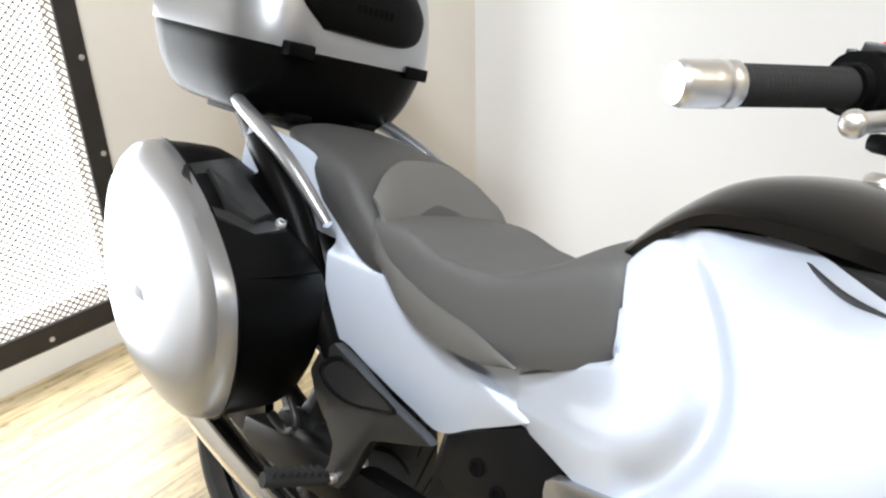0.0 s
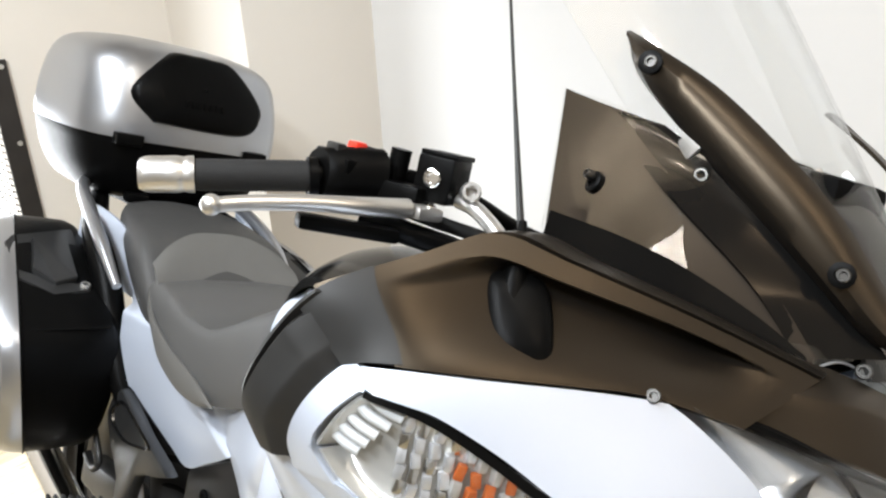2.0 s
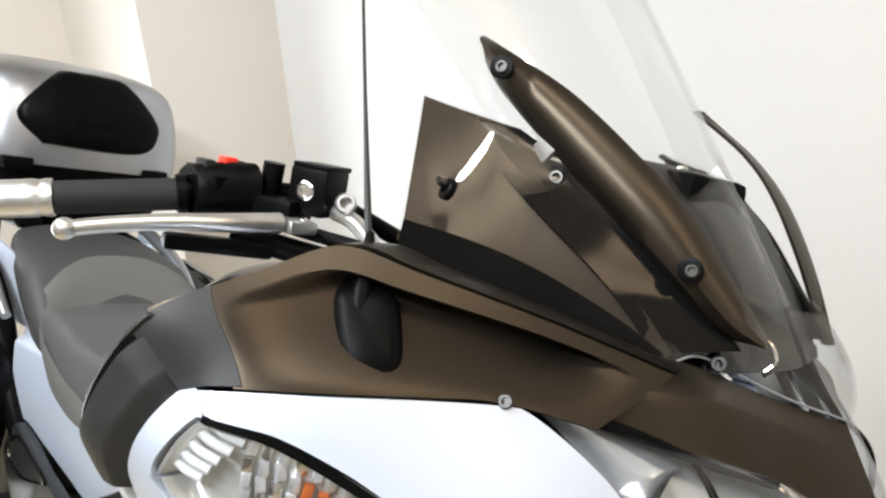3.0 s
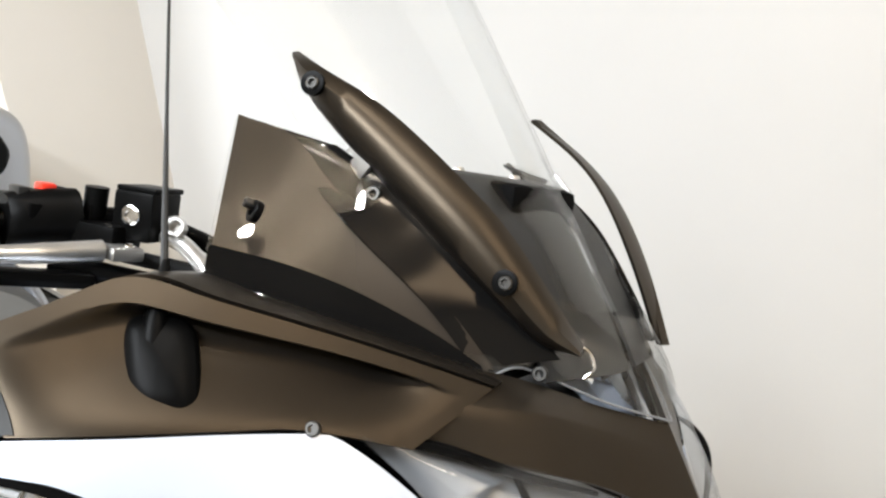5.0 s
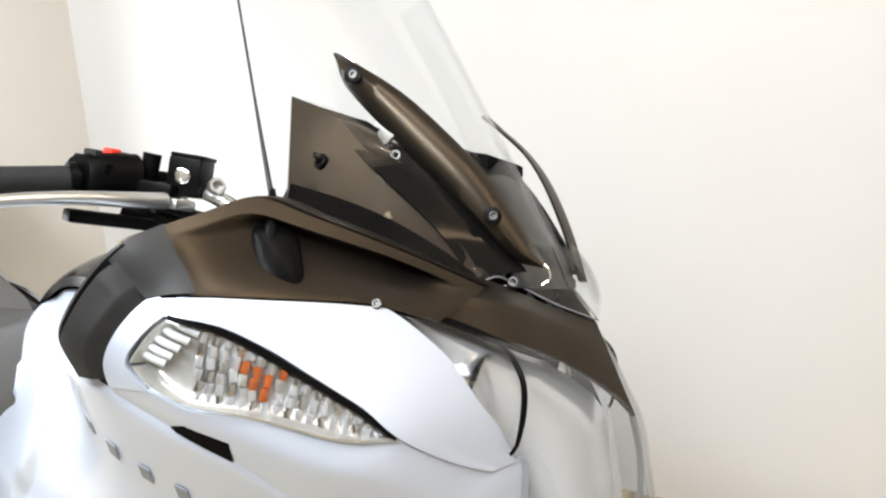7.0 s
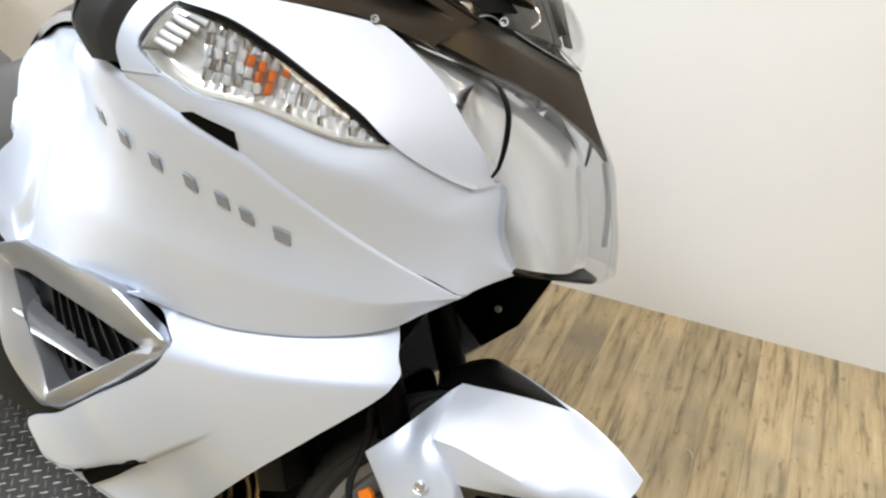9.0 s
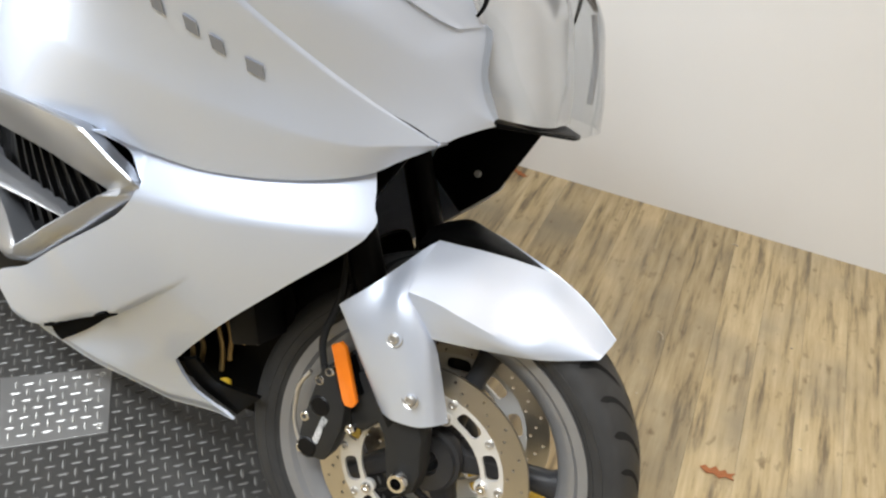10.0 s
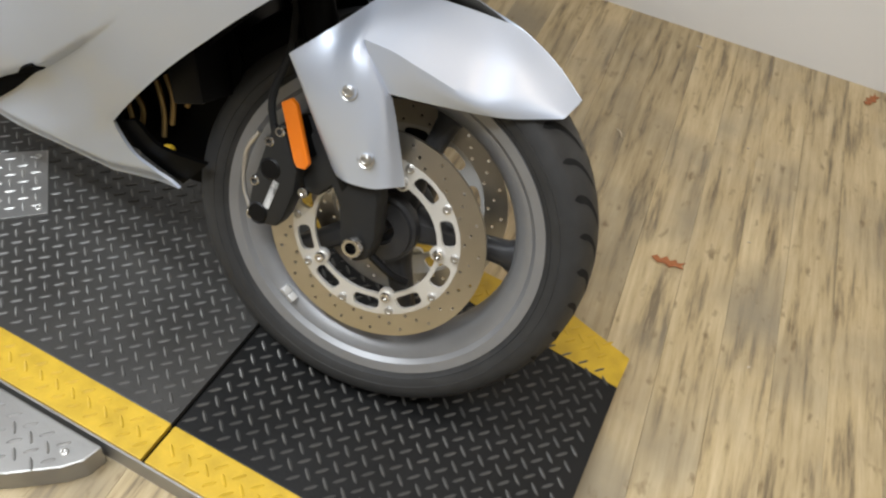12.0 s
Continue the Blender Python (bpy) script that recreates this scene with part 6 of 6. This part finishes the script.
def stacked(rings, cap=True):
    bm = bmesh.new()
    nn = len(rings[0])
    cols = [spline([r[j] for r in rings], 26) for j in range(nn)]
    sheet(bm, [[cols[j][i] for j in range(nn)] for i in range(26)], close_u=True, cap=cap)
    return bm


part("case_base", stacked([ring(-1.69, -2.02, .185, .930, bow=.03), ring(-1.675, -2.04, .205, .945, bow=.03), ring(-1.655, -2.06, .232, .99, bow=.035), ring(-1.64, -2.075, .248, 1.045, bow=.04), ring(-1.637, -2.08, .250, 1.064, bow=.04)]), BLACK, case, "black lower shell")
lid = part("case_lid", stacked([ring(-1.633, -2.084, .254, 1.066, bow=.04), ring(-1.633, -2.084, .256, 1.10, bow=.04), ring(-1.642, -2.075, .252, 1.17, bow=.045), ring(-1.660, -2.05, .236, 1.235, bow=.05), ring(-1.69, -2.02, .20, 1.268, bow=.05), ring(-1.75, -1.95, .12, 1.286, bow=.03), ring(-1.82, -1.88, .03, 1.290)]), CASE, case, "satin silver lid")
hexa = [(-.105, 1.112), (.105, 1.112), (.155, 1.158), (.142, 1.20), (.075, 1.264), (.02, 1.272), (-.02, 1.272), (-.075, 1.264), (-.142, 1.20), (-.155, 1.158)]
bm = bmesh.new()


def pad_x(y, z, lift_by):
    return -1.632 - 0.011 * (max(0.0, z - 1.07) / 0.1) ** 2 - 0.62 * y * y + lift_by


cen = np.mean(hexa, axis=0)
rows = []
for t, o in ((1.0, -0.02), (1.0, 0.006), (0.965, 0.017), (0.9, 0.021), (0.6, 0.024), (0.3, 0.025), (0.02, 0.025)):
    rows.append([(pad_x(*(cen + (np.array(q) - cen) * t), o), *(cen + (np.array(q) - cen) * t)) for q in spline(hexa + hexa[:1], 60)[:-1]])
sheet(bm, rows, close_u=True)
pad = part("backrest_pad", bm, BLACK, case, "black textured backrest pad")
for k in range(7):
    y = -.042 + k * 0.014
    part("embossed_bar", block((pad_x(y, 1.165, 0.0255), y, 1.165), (0.002, 0.008, 0.016), 0.0006), BLACK, pad)
for y in (-.150, .150):
    hinge = part("hinge", block((pad_x(y, 1.065, 0.006) - 0.002, y, 1.066), (0.030, 0.060, 0.026), 0.004), BLACK, case, "black hinge")
    part("hinge_pin", rod((pad_x(y, 1.065, 0.008) + 0.006, y - 0.017, 1.070), (pad_x(y, 1.065, 0.008) + 0.006, y + 0.017, 1.070), 0.0045), ALU, hinge)
part("rack", slab([(-1.64, -.075), (-1.64, .075), (-1.98, .115), (-1.98, -.115)], "z", .905, .930, 0.005), BLACK, case, "black mounting rack")
for y in (-.10, .07):
    part("rack_catch", block((-1.675, y, .935), (0.03, 0.05, 0.022), 0.004), BLACK, case)


def pannier(side):
    t = thing("pannier", (-1.62, side * 0.29, 0.39), "silver and black hard pannier beside the seat", "luggage case", "panniers", frame_m=LEAN)
    prof = [(-1.352, .63), (-1.378, .705), (-1.50, .785), (-1.66, .832), (-1.78, .832), (-1.875, .76), (-1.885, .61), (-1.80, .475), (-1.66, .41), (-1.50, .41), (-1.41, .46), (-1.362, .545)]
    pr = spline(prof, 64, True)
    cc = np.mean(pr, axis=0)

    def rung(y, s, f=0.0):
        """The outline at one depth; f leans the joint of the two shells as the case flares to the front."""
        return [(cc[0] + (p[0] - cc[0]) * s, side * (y + f * (0.22 * (p[0] + 1.62) + 0.15 * (p[1] - .65))), cc[1] + (p[1] - cc[1]) * s) for p in pr]

    bm = bmesh.new()
    sheet(bm, [rung(y, s, f) for y, s, f in ((.172, .90, 0), (.176, .96, 0), (.19, .985, 0), (.24, .997, 0.4), (.291, 1.0, 1))], close_u=True, cap=True)
    part("pannier_body", bm, BLACK, t, "black inner shell")
    bm = bmesh.new()
    sheet(bm, [rung(y, s, f) for y, s, f in ((.292, 1.006, 1), (.312, .996, 0.9), (.336, .965, 0.75), (.351, .90, 0.6), (.362, .80, 0.4), (.371, .64, 0.25), (.376, .36, 0.1), (.377, .05, 0))], close_u=True, cap=True)
    lid_ = part("pannier_lid", bm, CASE, t, "satin silver outer lid")
    part("edge_band", tube([np.array(rung(.2915, 1.008, 1)[k % 64]) for k in range(65)], 0.0022, 6, 120, False), BLACK, t)

    def on_top(x, y):
        z = np.interp(x, [-1.66, -1.50, -1.378, -1.352], [.832, .785, .705, .63])
        return (x, side * y, z)

    # the catch in its recess on the sloping shoulder
    def pad4(cs, h, bev=0.002):
        bm2 = bmesh.new()
        lo_, hi_ = [], []
        for x, y in cs:
            p = np.array(on_top(x, y))
            nrm = np.array((0.33, 0, 0.94))
            lo_.append(bm2.verts.new(p - nrm * 0.004))
            hi_.append(bm2.verts.new(p + nrm * h))
        n = len(cs)
        bm2.faces.new(hi_)
        bm2.faces.new(lo_[::-1])
        for k in range(n):
            bm2.faces.new((lo_[k], lo_[(k + 1) % n], hi_[(k + 1) % n], hi_[k]))
        bmesh.ops.recalc_face_normals(bm2, faces=bm2.faces)
        bmesh.ops.bevel(bm2, geom=bm2.edges[:], offset=bev, segments=2, affect="EDGES")
        return bm2

    latch = part("latch", pad4([(-1.655, .20), (-1.615, .325), (-1.585, .345), (-1.475, .345), (-1.44, .285), (-1.45, .215)], 0.007), HANG, t, "black catch plate")
    part("latch_handle", pad4([(-1.625, .222), (-1.60, .292), (-1.49, .315), (-1.46, .280), (-1.475, .235)], 0.013), HANG, latch, "glossy black pull handle")
    part("lock", bolt(on_top(-1.463, .222), (0.4, 0, 0.9), 0.010, 0.010), ALU, latch, "bright lock barrel")
    part("seam", tube([(-1.372, side * .195, .709), (-1.374, side * .26, .706), (-1.378, side * .335, .702)], 0.0022, 6, 12), MATTE, t, "joint across the black shell")
    badge = part("maker_plate", block((-1.60, side * 0.3745, .60), (0.05, 0.006, 0.022), 0.003), PRINT, lid_, "small grey plate")
    part("support", rod((-1.60, side * 0.10, .84), (-1.60, side * 0.20, .80), 0.014), BLACK, t, "black carrier arm")
    return t


pannier(-1)
pannier(1)
